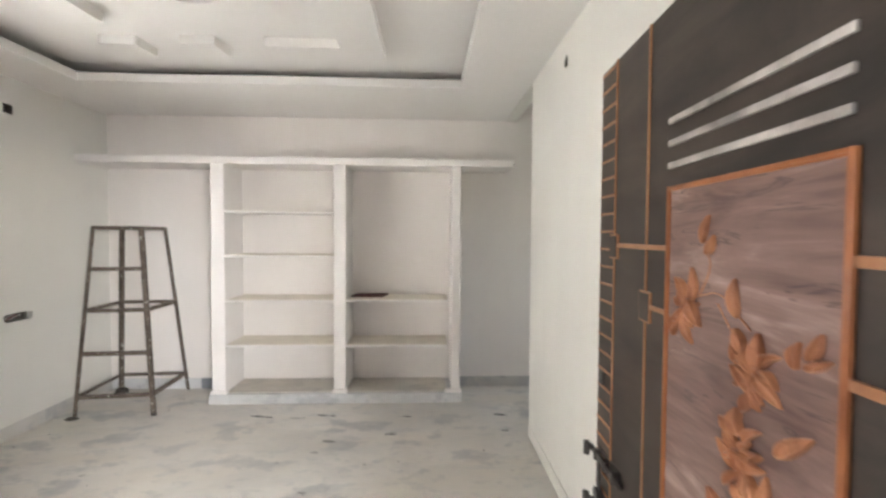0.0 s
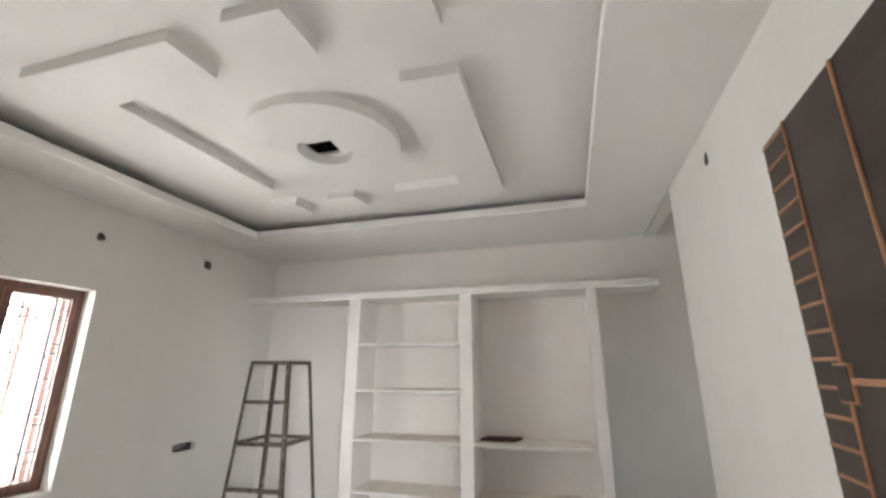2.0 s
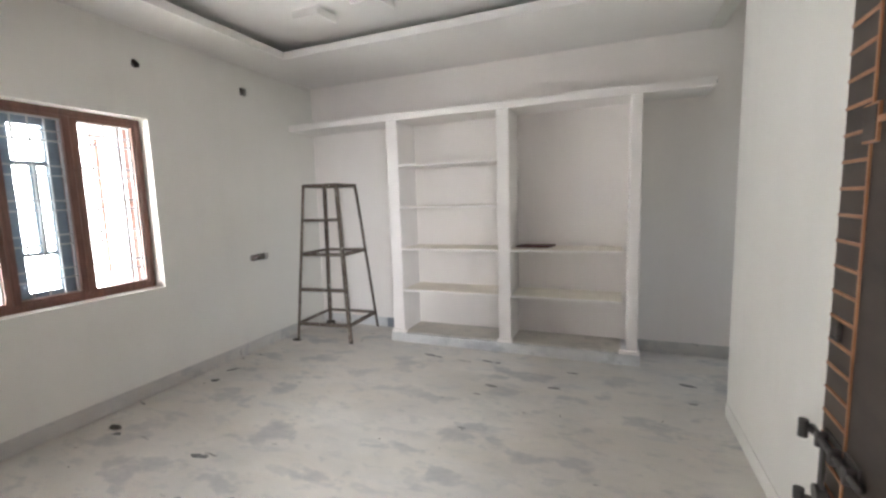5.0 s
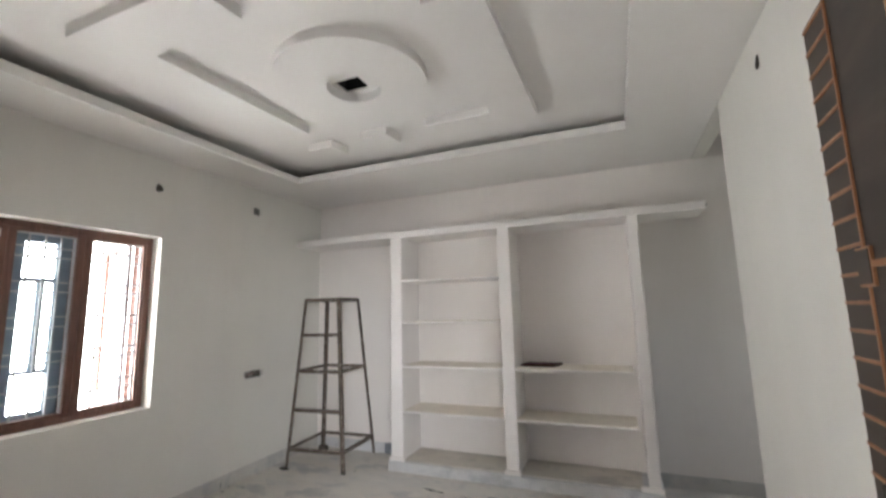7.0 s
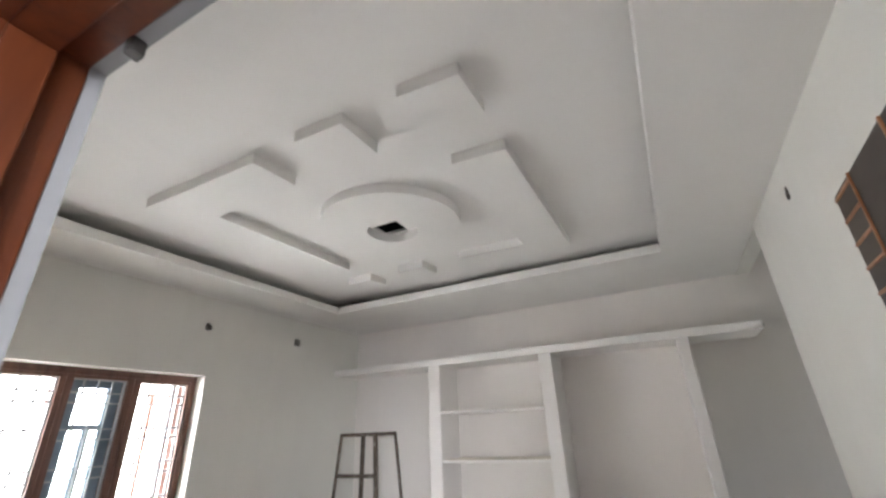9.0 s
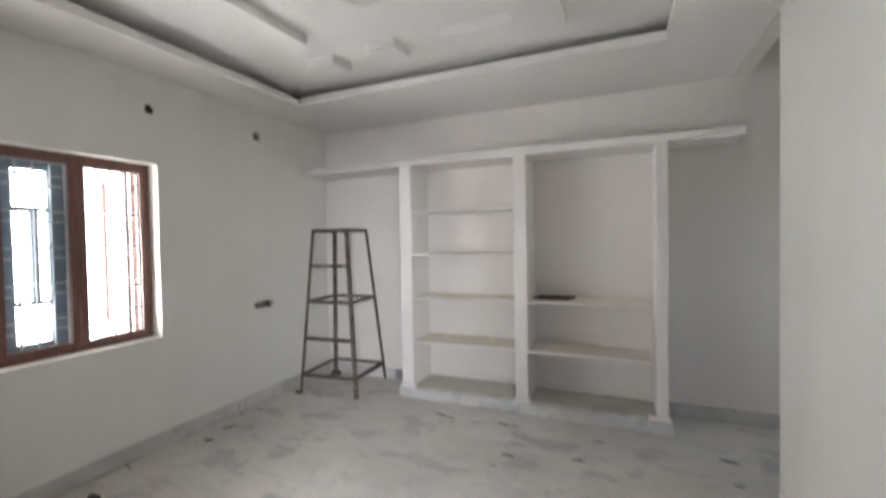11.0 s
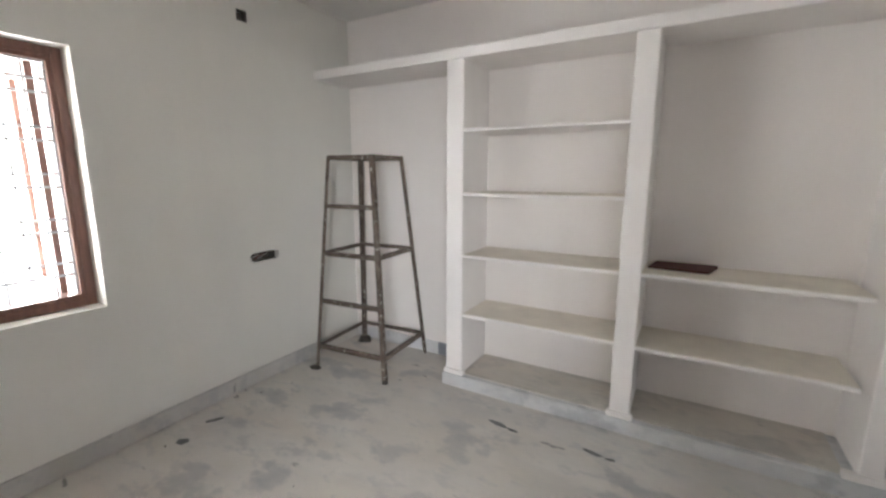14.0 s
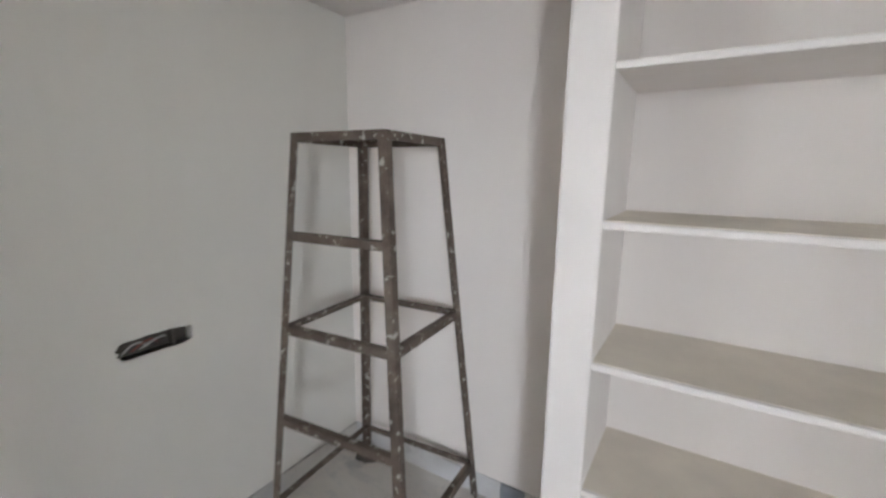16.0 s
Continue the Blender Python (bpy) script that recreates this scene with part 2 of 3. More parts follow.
def box(name, x0, x1, y0, y1, z0, z1, mat, bevel=0.004, parent=None, m=None):
    bm = bmesh.new()
    add_box(bm, x0, x1, y0, y1, z0, z1, bevel)
    return done(bm, name, mat, parent, m)


def empty(name, m=None):
    ob = new(name)
    ob.empty_display_size = 0.1
    if m is not None:
        ob.matrix_basis = m
    return ob


def pierced(bm, axis, d0, d1, u0, u1, v0, v1, holes):
    """A slab from d0 to d1 along axis, over u and v (the other two axes in order), with rectangular holes right through it."""
    us = sorted({u0, u1, *[h[0] for h in holes], *[h[1] for h in holes]})
    vs = sorted({v0, v1, *[h[2] for h in holes], *[h[3] for h in holes]})
    cache = {}

    def vert(d, u, v):
        key = (d, u, v)
        if key not in cache:
            p = [u, v]
            p.insert(axis, d)
            cache[key] = bm.verts.new(p)
        return cache[key]

    def solid(i, j):
        if not (0 <= i < len(us) - 1 and 0 <= j < len(vs) - 1):
            return False
        cu, cv = (us[i] + us[i + 1]) / 2, (vs[j] + vs[j + 1]) / 2
        return not any(h[0] < cu < h[1] and h[2] < cv < h[3] for h in holes)

    for i in range(len(us) - 1):
        for j in range(len(vs) - 1):
            if not solid(i, j):
                continue
            a, b, c, e = us[i], us[i + 1], vs[j], vs[j + 1]
            for d in (d0, d1):
                bm.faces.new([vert(d, a, c), vert(d, b, c), vert(d, b, e), vert(d, a, e)])
            for (di, dj), (p, q) in (((-1, 0), ((a, c), (a, e))), ((1, 0), ((b, c), (b, e))), ((0, -1), ((a, c), (b, c))), ((0, 1), ((a, e), (b, e)))):
                if not solid(i + di, j + dj):
                    bm.faces.new([vert(d0, *p), vert(d1, *p), vert(d1, *q), vert(d0, *q)])


def structure(ob, label, category):
    return tagged(ob, label, category, kind="structure")


# ---------------------------------------------------------------- room shell
XL, XR, YF, YB = -2.92, 0.842, 0.405, 4.165      # left, right, front and back wall faces
ZB, ZLIP, ZIN, ZDROP, ZTOP = 2.60, 2.660, 2.731, 2.674, 2.98
WY0, WY1, WZ0, WZ1 = 1.085, 2.342, 0.773, 1.992   # window opening
DX0, DX1, DZ = -0.35, 0.548, 1.978                # clear door opening
FY0, FYM, FY1 = 0.304, 0.350, 0.386              # door frame: face, rebate, back
PASS = PASSAGE_END                                        # far end of the side passage
CORNER = 3.125                                    # end of the right wall

bm = bmesh.new()
add_box(bm, -3.15, 3.5, -3.4, 4.3, -0.12, 0.0)
structure(done(bm, "floor", FLOOR_MARBLE), "white marble floor with smoky grey patches and dust", "floor")

bm = bmesh.new()
sock_hole = (3.151, 3.379, 0.839, 0.904)
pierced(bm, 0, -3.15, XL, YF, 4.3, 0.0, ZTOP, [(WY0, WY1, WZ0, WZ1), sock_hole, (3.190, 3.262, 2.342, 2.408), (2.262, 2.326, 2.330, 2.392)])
structure(done(bm, "wall_west", WALL_SIDE), "white painted plaster wall with a window opening", "wall")

bm = bmesh.new()
pierced(bm, 1, YB, 4.3, XL, PASS + 0.1, 0.0, ZTOP, [])
structure(done(bm, "wall_north", WALL), "white painted plaster wall behind the shelves", "wall")

bm = bmesh.new()
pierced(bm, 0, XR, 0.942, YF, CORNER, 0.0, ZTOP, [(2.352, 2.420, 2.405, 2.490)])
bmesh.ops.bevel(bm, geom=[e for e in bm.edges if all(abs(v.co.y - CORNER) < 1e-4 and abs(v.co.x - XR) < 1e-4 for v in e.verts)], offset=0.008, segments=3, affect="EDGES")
structure(done(bm, "wall_east", WALL_SIDE), "off-white painted plaster wall ending at a passage", "wall")

bm = bmesh.new()
add_box(bm, XR + 0.003, 0.942, CORNER, YB, 2.594, ZTOP)
structure(done(bm, "beam", WALL_SIDE), "painted plaster beam over the passage", "beam")

bm = bmesh.new()
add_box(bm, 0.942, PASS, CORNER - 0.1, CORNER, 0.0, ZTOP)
structure(done(bm, "wall_passage", WALL_SIDE), "painted plaster wall of the side passage", "wall")
# unseen end wall, pierced only to let the passage fill lamp in
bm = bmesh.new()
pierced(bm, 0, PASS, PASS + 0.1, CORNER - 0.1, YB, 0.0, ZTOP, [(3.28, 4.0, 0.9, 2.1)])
structure(done(bm, "wall_passage_end", WALL_SIDE), "unseen plaster wall closing the passage, with an added lamp opening", "wall")

bm = bmesh.new()
pierced(bm, 1, FY0 - 0.0005, YF, XL - 0.23, 3.5, 0.0, ZTOP, [(DX0 - 0.055, DX1 + 0.055, 0.0, DZ + 0.055)])
structure(done(bm, "wall_south", WALL), "white plaster wall with the entrance doorway", "wall")

# return coloured darker grey to offset the strong hall lamp on it
bm = bmesh.new()
add_box(bm, DX0 - 0.0545, DX0 - 0.018, FY1 + 0.0005, YF - 0.0005, 0.0, DZ + 0.018)
add_box(bm, DX0 - 0.0545, DX1 + 0.0545, FY1 + 0.0005, YF - 0.0005, DZ + 0.0185, DZ + 0.0545)
structure(done(bm, "door_return", paint("darkened_plaster", (0.27, 0.265, 0.265), 0.08, rough=0.85)), "grey plaster return round the doorway, darkened against the hall lamp", "wall")

# added skin: lavender tint, coloured darker to hold down the hall lamp's light
bm = bmesh.new()
pierced(bm, 1, FY0 - 0.0055, FY0 - 0.001, -2.5, 3.4, 0.0, ZTOP, [(DX0 - 0.112, DX1 + 0.112, 0.0, DZ + 0.112)])
structure(done(bm, "wall_hall_front", paint("dimmed_lavender", (0.40, 0.41, 0.49), 0.05)), "lavender hall side of the wall, darkened against the hall lamp", "wall")

# unseen hall outside the door, its far end opened for the hall lamp
bm = bmesh.new()
add_box(bm, -2.6, -2.5, -3.4, FY0 - 0.0055, 0.0, ZTOP)
add_box(bm, 3.4, 3.5, -3.4, FY0 - 0.0055, 0.0, ZTOP)
pierced(bm, 1, -3.4, -3.3, -2.5, 3.4, 0.0, ZTOP, [(1.55, 3.37, 1.05, 2.75)])
structure(done(bm, "wall_hall", paint("hall_paint", (0.76, 0.76, 0.80), 0.03)), "unseen pale walls closing the hall outside, with an added lamp opening", "wall")

bm = bmesh.new()
add_box(bm, -3.15, 3.5, -3.4, 4.3, ZTOP, ZTOP + 0.14)
structure(done(bm, "roof_slab", CONCRETE), "bare concrete slab above the false ceiling", "slab")


# ---------------------------------------------------------------- false ceiling, one mesh
LX0, LX1, LY0, LY1 = -2.467, 0.333, 0.70, 3.268    # inner edge of the border band
COVE = 0.17                                        # depth of the cove behind the edge
DISC = (-1.09, 2.13)
bm = bmesh.new()
pierced(bm, 2, ZB, ZLIP, XL, XR, YF, YB, [(LX0, LX1, LY0, LY1)])
pierced(bm, 2, ZIN, ZIN + 0.02, LX0 - COVE - 0.03, LX1 + COVE + 0.03, LY0 - COVE - 0.01, LY1 + COVE + 0.03, [(-1.245, -1.075, 2.155, 2.295)])


def drop_panel(bm, outline):
    """A flat plaster panel hung below the inner ceiling, of the given outline."""
    low = [bm.verts.new((x, y, ZDROP)) for x, y in outline]
    high = [bm.verts.new((x, y, ZIN + 0.001)) for x, y in outline]
    bm.faces.new(low)
    n = len(outline)
    for i in range(n):
        bm.faces.new([low[i], low[(i + 1) % n], high[(i + 1) % n], high[i]])


# two bent panels and two pairs of small blocks, set out by hand and not quite square
PANELS = (
    [(-2.03, 1.243), (-1.235, 1.25), (-1.215, 1.48), (-1.81, 1.508), (-1.755, 2.552), (-1.985, 2.56)],
    [(-0.478, 1.718), (-0.220, 1.735), (-0.208, 2.966), (-0.950, 2.975), (-0.950, 2.795), (-0.480, 2.805)],
    [(-0.970, 1.235), (-0.728, 1.243), (-0.720, 1.473), (-0.955, 1.473)],
    [(-0.462, 1.231), (-0.216, 1.246), (-0.210, 1.471), (-0.456, 1.471)],
    [(-1.975, 2.815), (-1.755, 2.815), (-1.735, 3.005), (-1.965, 3.005)],
    [(-1.475, 2.795), (-1.262, 2.795), (-1.242, 2.990), (-1.465, 2.990)],
)
for shape in PANELS:
    drop_panel(bm, shape)
seg = 72
ro, ri = 0.418, 0.153
rings = {}
for key, r, z, off in (("lo", ro, ZDROP, 0), ("hi", ro, ZIN + 0.001, 0), ("li", ri, ZDROP, 1), ("hi2", ri, ZIN + 0.001, 1)):
    cx, cy = (DISC[0] - 0.02, DISC[1] + 0.042) if off else DISC
    rings[key] = [bm.verts.new((cx + r * math.cos(2 * math.pi * i / seg), cy + r * math.sin(2 * math.pi * i / seg), z)) for i in range(seg)]
for i in range(seg):
    j = (i + 1) % seg
    for a, b in (("hi", "lo"), ("lo", "li"), ("li", "hi2")):
        bm.faces.new([rings[a][i], rings[a][j], rings[b][j], rings[b][i]])
structure(done(bm, "ceiling", CEIL), "white plaster false ceiling with stepped tray and panels", "ceiling")

# cove back coloured dark, which deepens the shade line behind the edge
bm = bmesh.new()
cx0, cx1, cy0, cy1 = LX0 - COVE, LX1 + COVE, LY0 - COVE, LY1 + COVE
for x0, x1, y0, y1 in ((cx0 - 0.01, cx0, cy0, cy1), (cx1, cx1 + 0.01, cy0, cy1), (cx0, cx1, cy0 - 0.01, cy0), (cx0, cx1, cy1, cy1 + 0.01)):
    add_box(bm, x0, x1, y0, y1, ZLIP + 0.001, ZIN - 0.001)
structure(done(bm, "cove_back", paint("cove_shade", (0.22, 0.20, 0.18), 0.2, rough=0.9)), "back of the ceiling cove, coloured dark for its shade", "trim")

# box above the fan hole, coloured near-black for the shade inside
bm = bmesh.new()
add_box(bm, -1.28, -1.04, 2.12, 2.33, ZIN + 0.02, ZTOP)
bm.faces.ensure_lookup_table()
bmesh.ops.delete(bm, geom=[f for f in bm.faces if all(abs(v.co.z - ZIN - 0.02) < 1e-4 for v in f.verts)], context="FACES")
structure(done(bm, "fan_opening", VOID_SHADE), "dark square opening for a fan hook", "opening")


# ---------------------------------------------------------------- skirting
def skirting(name, x0, x1, y0, y1, mat, label, h=0.102):
    return structure(box(name, x0, x1, y0, y1, 0.001, h, mat, 0.003), label, "baseboard")


skirting("baseboard_west", XL, XL + 0.009, YF, YB, SKIRT_MARBLE, "grey marble skirting along the window wall")
skirting("baseboard_north", XL + 0.009, -2.078, YB - 0.009, YB, PLINTH_MARBLE, "paint-smeared marble skirting in the corner")
skirting("baseboard_north_patch", -2.077, -1.968, YB - 0.011, YB, DARK_MARBLE, "dark blue-grey marble skirting piece")
skirting("baseboard_north_end", -1.967, -1.80, YB - 0.009, YB, SKIRT_MARBLE, "pale grey marble skirting beside the shelves")
skirting("baseboard_passage", 0.40, PASS, YB - 0.009, YB, SKIRT_MARBLE, "grey marble skirting in the passage")
skirting("baseboard_east", XR - 0.006, XR, YF, CORNER - 0.01, WALL_SIDE, "white painted skirting of the side wall", 0.09)


# ---------------------------------------------------------------- window
window = structure(empty("window_1", pose(-3.02, 0, 0)), "brown wooden window with steel grille, casement open", "window")
fd0, fd1 = -0.11, 0.0                     # depth of the frame behind the plaster edge
FI = 0.062
bm = bmesh.new()
pierced(bm, 0, fd0, fd1, WY0, WY1, WZ0, WZ1, [(WY0 + FI, 1.49, WZ0 + FI, WZ1 - FI), (1.56, 1.868, WZ0 + FI, WZ1 - FI), (1.952, WY1 - FI, WZ0 + FI, WZ1 - FI)])
bmesh.ops.bevel(bm, geom=[e for e in bm.edges if len(e.link_faces) == 2 and e.calc_face_angle(0) > 1.0], offset=0.006, segments=2, affect="EDGES")
done(bm, "frame", WINDOW_WOOD, window)
bm = bmesh.new()                          # raised bead round the frame
for y0, y1, z0, z1 in ((WY1 - 0.045, WY1 - 0.03, WZ0 + 0.03, WZ1 - 0.03), (WY0 + 0.03, WY0 + 0.045, WZ0 + 0.03, WZ1 - 0.03),
                       (WY0 + 0.045, WY1 - 0.045, WZ1 - 0.045, WZ1 - 0.03), (WY0 + 0.045, WY1 - 0.045, WZ0 + 0.03, WZ0 + 0.045),
                       (1.518, 1.532, WZ0 + 0.045, WZ1 - 0.045), (1.905, 1.919, WZ0 + 0.045, WZ1 - 0.045)):
    add_box(bm, 0.0, 0.008, y0, y1, z0, z1, 0.003)
done(bm, "bead", WINDOW_WOOD, window)


def grille(y0, y1):
    bm = bmesh.new()
    z0, z1 = WZ0 + FI, WZ1 - FI
    for k in range(3):
        y = y0 + (y1 - y0) * (0.24, 0.5, 0.76)[k]
        add_box(bm, -0.038, -0.029, y - 0.0045, y + 0.0045, z0, z1, 0.001)
    n = 5
    for k in range(n):
        z = z0 + (z1 - z0) * (k + 0.62) / (n + 0.15)
        for dz in (-0.03, 0.03):
            add_box(bm, -0.029, -0.020, y0 - 0.004, y1 + 0.004, z + dz - 0.0055, z + dz + 0.0055, 0.001)
    add_box(bm, -0.04, -0.022, y1 - 0.008, y1 + 0.0, z0, z1, 0.001)
    add_box(bm, -0.04, -0.022, y0 - 0.0, y0 + 0.008, z0, z1, 0.001)
    add_box(bm, -0.04, -0.022, y0, y1, z1 - 0.008, z1, 0.001)
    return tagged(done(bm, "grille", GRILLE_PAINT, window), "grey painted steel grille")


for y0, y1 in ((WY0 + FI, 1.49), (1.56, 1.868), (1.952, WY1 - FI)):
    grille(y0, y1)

# closed sash in the middle bay, with a cross bar frame
sash = tagged(empty("sash"), "sash, shut, coloured blue-grey for window haze")
sash.parent = window
bm = bmesh.new()
z0, z1 = WZ0 + FI, WZ1 - FI
pierced(bm, 0, -0.095, -0.062, 1.561, 1.867, z0, z1, [(1.628, 1.792, z0 + 0.03, 1.085), (1.628, 1.708, 1.110, 1.638), (1.744, 1.792, 1.110, 1.638), (1.628, 1.792, 1.664, z1 - 0.05)])
done(bm, "sash_frame", SASH_HAZED, sash)
pane = box("pane", -0.082, -0.077, 1.622, 1.797, z0 + 0.025, z1 - 0.05, GLASS, 0.0, sash)
pane.visible_shadow = False


def open_sash(y_hinge, side, width, angle):
    """A casement swung outwards on a hinge at one side of its bay."""
    s = tagged(empty("sash", pose(-0.10, y_hinge, 0, 0, 0, angle)), "brown wooden casement, swung open")
    s.parent = window
    bm = bmesh.new()
    pierced(bm, 0, -0.03, 0.0, 0.0, width, WZ0 + FI, WZ1 - FI, [(0.045, width - 0.045, WZ0 + FI + 0.05, WZ1 - FI - 0.05)])
    done(bm, "sash_frame", WINDOW_WOOD, s)
    p = box("pane", -0.018, -0.013, 0.04, width - 0.04, WZ0 + FI + 0.045, WZ1 - FI - 0.045, GLASS, 0.0, s)
    p.visible_shadow = False
    box("handle", 0.0, 0.02, width - 0.032, width - 0.014, 1.66, 1.74, BLACK_IRON, 0.004, s)
    return s


open_sash(2.262, 1, 0.33, 86)
open_sash(1.155, 1, 0.33, 77)

# bright outdoors: plain backdrop, a neighbour's boundary wall and posts
backdrop = box("backdrop", -9.05, -9.0, -12.0, 16.0, -1.0, 9.0, glow("bright_sky_haze", (0.97, 0.985, 1.0), OUTSIDE), 0.0)
structure(backdrop, "overexposed white daylight outside the window", "backdrop")
bm = bmesh.new()
add_box(bm, -40, -3.16, -40, 40, -0.35, -0.15)
structure(done(bm, "ground", paint("sunlit_cement", (0.62, 0.60, 0.57), 0.1)), "pale sunlit cement ground outside", "ground")


def outside_post(y, w, h, mat):
    bm = bmesh.new()
    add_box(bm, -4.0, -3.95, y, y + w, -0.15, h, 0.01)
    return tagged(done(bm, "post", mat), "pale pink plaster post in the yard outside", "post")


for y, w, h in ((2.62, 0.05, 1.9),):
    outside_post(y, w, h, OUT_PINK)
rail = tagged(empty("yard_gate"), "thin grey steel gate in the sunlit yard", "gate")
bm = bmesh.new()
add_box(bm, -4.02, -4.0, 2.66, 2.90, 1.555, 1.585, 0.003)
add_box(bm, -4.02, -4.0, 2.755, 2.785, -0.15, 1.555, 0.003)
add_box(bm, -4.02, -4.0, 2.895, 2.915, -0.15, 1.585, 0.003)
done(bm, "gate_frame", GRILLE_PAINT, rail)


# ---------------------------------------------------------------- doorway frame
door_frame = structure(empty("door_frame"), "varnished teak door frame with moulded architrave", "door frame")


def profile_run(name, pts, a, b, across, mat):
    """A moulding: the outline pts (across, out) drawn from a to b; out is -y."""
    bm = bmesh.new()
    a, b, across = Vector(a), Vector(b), Vector(across)
    mitre = (b - a).normalized()
    r1 = [bm.verts.new(a + across * u - mitre * u * pts_mitre[0] + Vector((0, -v, 0))) for u, v in pts]
    r2 = [bm.verts.new(b + across * u + mitre * u * pts_mitre[1] + Vector((0, -v, 0))) for u, v in pts]
    n = len(pts)
    for i in range(n):
        bm.faces.new([r1[i], r1[(i + 1) % n], r2[(i + 1) % n], r2[i]])
    bm.faces.new(r1)
    bm.faces.new(list(reversed(r2)))
    return done(bm, name, mat, door_frame)


ARCH = [(0.0, 0.0), (0.0, 0.014), (0.008, 0.022), (0.022, 0.024), (0.030, 0.012), (0.040, 0.010), (0.046, 0.026), (0.056, 0.036), (0.066, 0.034), (0.072, 0.020), (0.084, 0.018), (0.090, 0.040), (0.100, 0.046), (0.110, 0.040), (0.116, 0.0)]
pts_mitre = (0, 1)
profile_run("architrave", ARCH, (DX0, FY0 - 0.0005, 0.0), (DX0, FY0 - 0.0005, DZ), (-1, 0, 0), FRAME_WOOD)
profile_run("architrave", ARCH, (DX1, FY0 - 0.0005, 0.0), (DX1, FY0 - 0.0005, DZ), (1, 0, 0), FRAME_WOOD)
pts_mitre = (1, 1)
profile_run("architrave", ARCH, (DX0, FY0 - 0.0005, DZ), (DX1, FY0 - 0.0005, DZ), (0, 0, 1), FRAME_WOOD)
for x0, x1, reb0, reb1 in ((DX0 - 0.055, DX0, DX0 - 0.055, DX0 - 0.016), (DX1, DX1 + 0.055, DX1 + 0.016, DX1 + 0.055)):
    bm = bmesh.new()
    add_box(bm, x0, x1, FY0, FYM, 0.0, DZ, 0.002)
    add_box(bm, reb0, reb1, FYM, FY1, 0.0, DZ + 0.016, 0.002)
    done(bm, "jamb", FRAME_WOOD, door_frame)
bm = bmesh.new()
add_box(bm, DX0 - 0.055, DX1 + 0.055, FY0, FYM, DZ, DZ + 0.055, 0.002)
add_box(bm, DX0 - 0.039, DX1 + 0.039, FYM, FY1, DZ + 0.016, DZ + 0.055, 0.002)
done(bm, "head", FRAME_WOOD, door_frame)
bm = bmesh.new()
add_box(bm, -0.285, -0.268, 0.384, 0.402, DZ - 0.006, DZ + 0.018, 0.004)
tagged(done(bm, "bolt_socket", BLACK_IRON, door_frame), "small black iron bolt socket")


# ---------------------------------------------------------------- door leaf
# local: u from the hinge along +y, face towards -x at x = 0, thickness to +x
LEAF, LEAF_TOP = 0.938, 1.962
HINGE = (0.59 + SLOPE * (0.356 - 1.25), 0.356)
door = empty("entrance_door", pose(HINGE[0], HINGE[1], 0, 0, 0, -math.degrees(math.atan(SLOPE))))
tagged(door, "dark entrance door, open, with carved flower panel", "door")
box("leaf", 0.0, 0.036, 0.0, LEAF, 0.012, LEAF_TOP, DOOR_DARK, 0.002, door)
box("edge_strip", 0.001, 0.035, LEAF, LEAF + 0.004, 0.012, LEAF_TOP, DOOR_EDGE, 0.0, door)


def inlay(u0, u1, z0, z1, mat=COPPER_WOOD, name="inlay_strip", out=0.004, bevel=0.0015):
    return box(name, -out, 0.001, u0, u1, z0, z1, mat, bevel, door)


U1, U2 = 0.829, 0.643                     # the two upright lines
PU0, PU1, PZ1, PZ0 = 0.149, 0.546, 1.589, 0.42   # carved panel
inlay(U1 - 0.003, U1 + 0.003, 1.494, LEAF_TOP)
inlay(U1 - 0.003, U1 + 0.003, 0.02, 1.427)
inlay(U2 - 0.003, U2 + 0.003, 1.364, LEAF_TOP)
inlay(U2 - 0.003, U2 + 0.003, 0.02, 1.294)
first = inlay(U1 + 0.003, LEAF - 0.003, LEAF_TOP - 0.0155, LEAF_TOP - 0.009)
for k in range(1, 38):
    ob = first.copy()
    scene.collection.objects.link(ob)
    ob.location.z = -0.0498 * k
inlay(PU1, U1 - 0.024, 1.459, 1.470, out=0.005)
inlay(PU1, U2 - 0.026, 1.326, 1.336, out=0.005)
for uc, zc, h in ((U1, 1.461, 0.066), (U2, 1.329, 0.070)):
    box("plate_rim", -0.005, 0.001, uc - 0.026, uc + 0.026, zc - h / 2, zc + h / 2, COPPER_WOOD, 0.001, door)
    box("plate", -0.0065, -0.004, uc - 0.022, uc + 0.022, zc - h / 2 + 0.004, zc + h / 2 - 0.004, DOOR_DARK, 0.001, door)
for z in (1.462, 1.325, 0.85):
    inlay(0.0, PU0, z - 0.007, z + 0.007, out=0.006)
for zc in (1.7215, 1.6765, 1.6315):
    tagged(box("metal_bar", -0.006, 0.001, 0.157, 0.551, zc - 0.0064, zc + 0.0064, STEEL_BAR, 0.002, door), "brushed silver metal strip")

# carved panel with a raised frame
FW = 0.0098
box("panel", -0.004, 0.001, PU0 + 0.009, PU1 - 0.009, PZ0 + 0.009, PZ1 - 0.009, PANEL_WOOD, 0.001, door)
bm = bmesh.new()
for u0, u1, z0, z1 in ((PU0, PU0 + FW, PZ0, PZ1), (PU1 - FW, PU1, PZ0, PZ1), (PU0 + FW, PU1 - FW, PZ1 - FW, PZ1), (PU0 + FW, PU1 - FW, PZ0, PZ0 + FW)):
    add_box(bm, -0.0085, 0.0, u0, u1, z0, z1, 0.002)
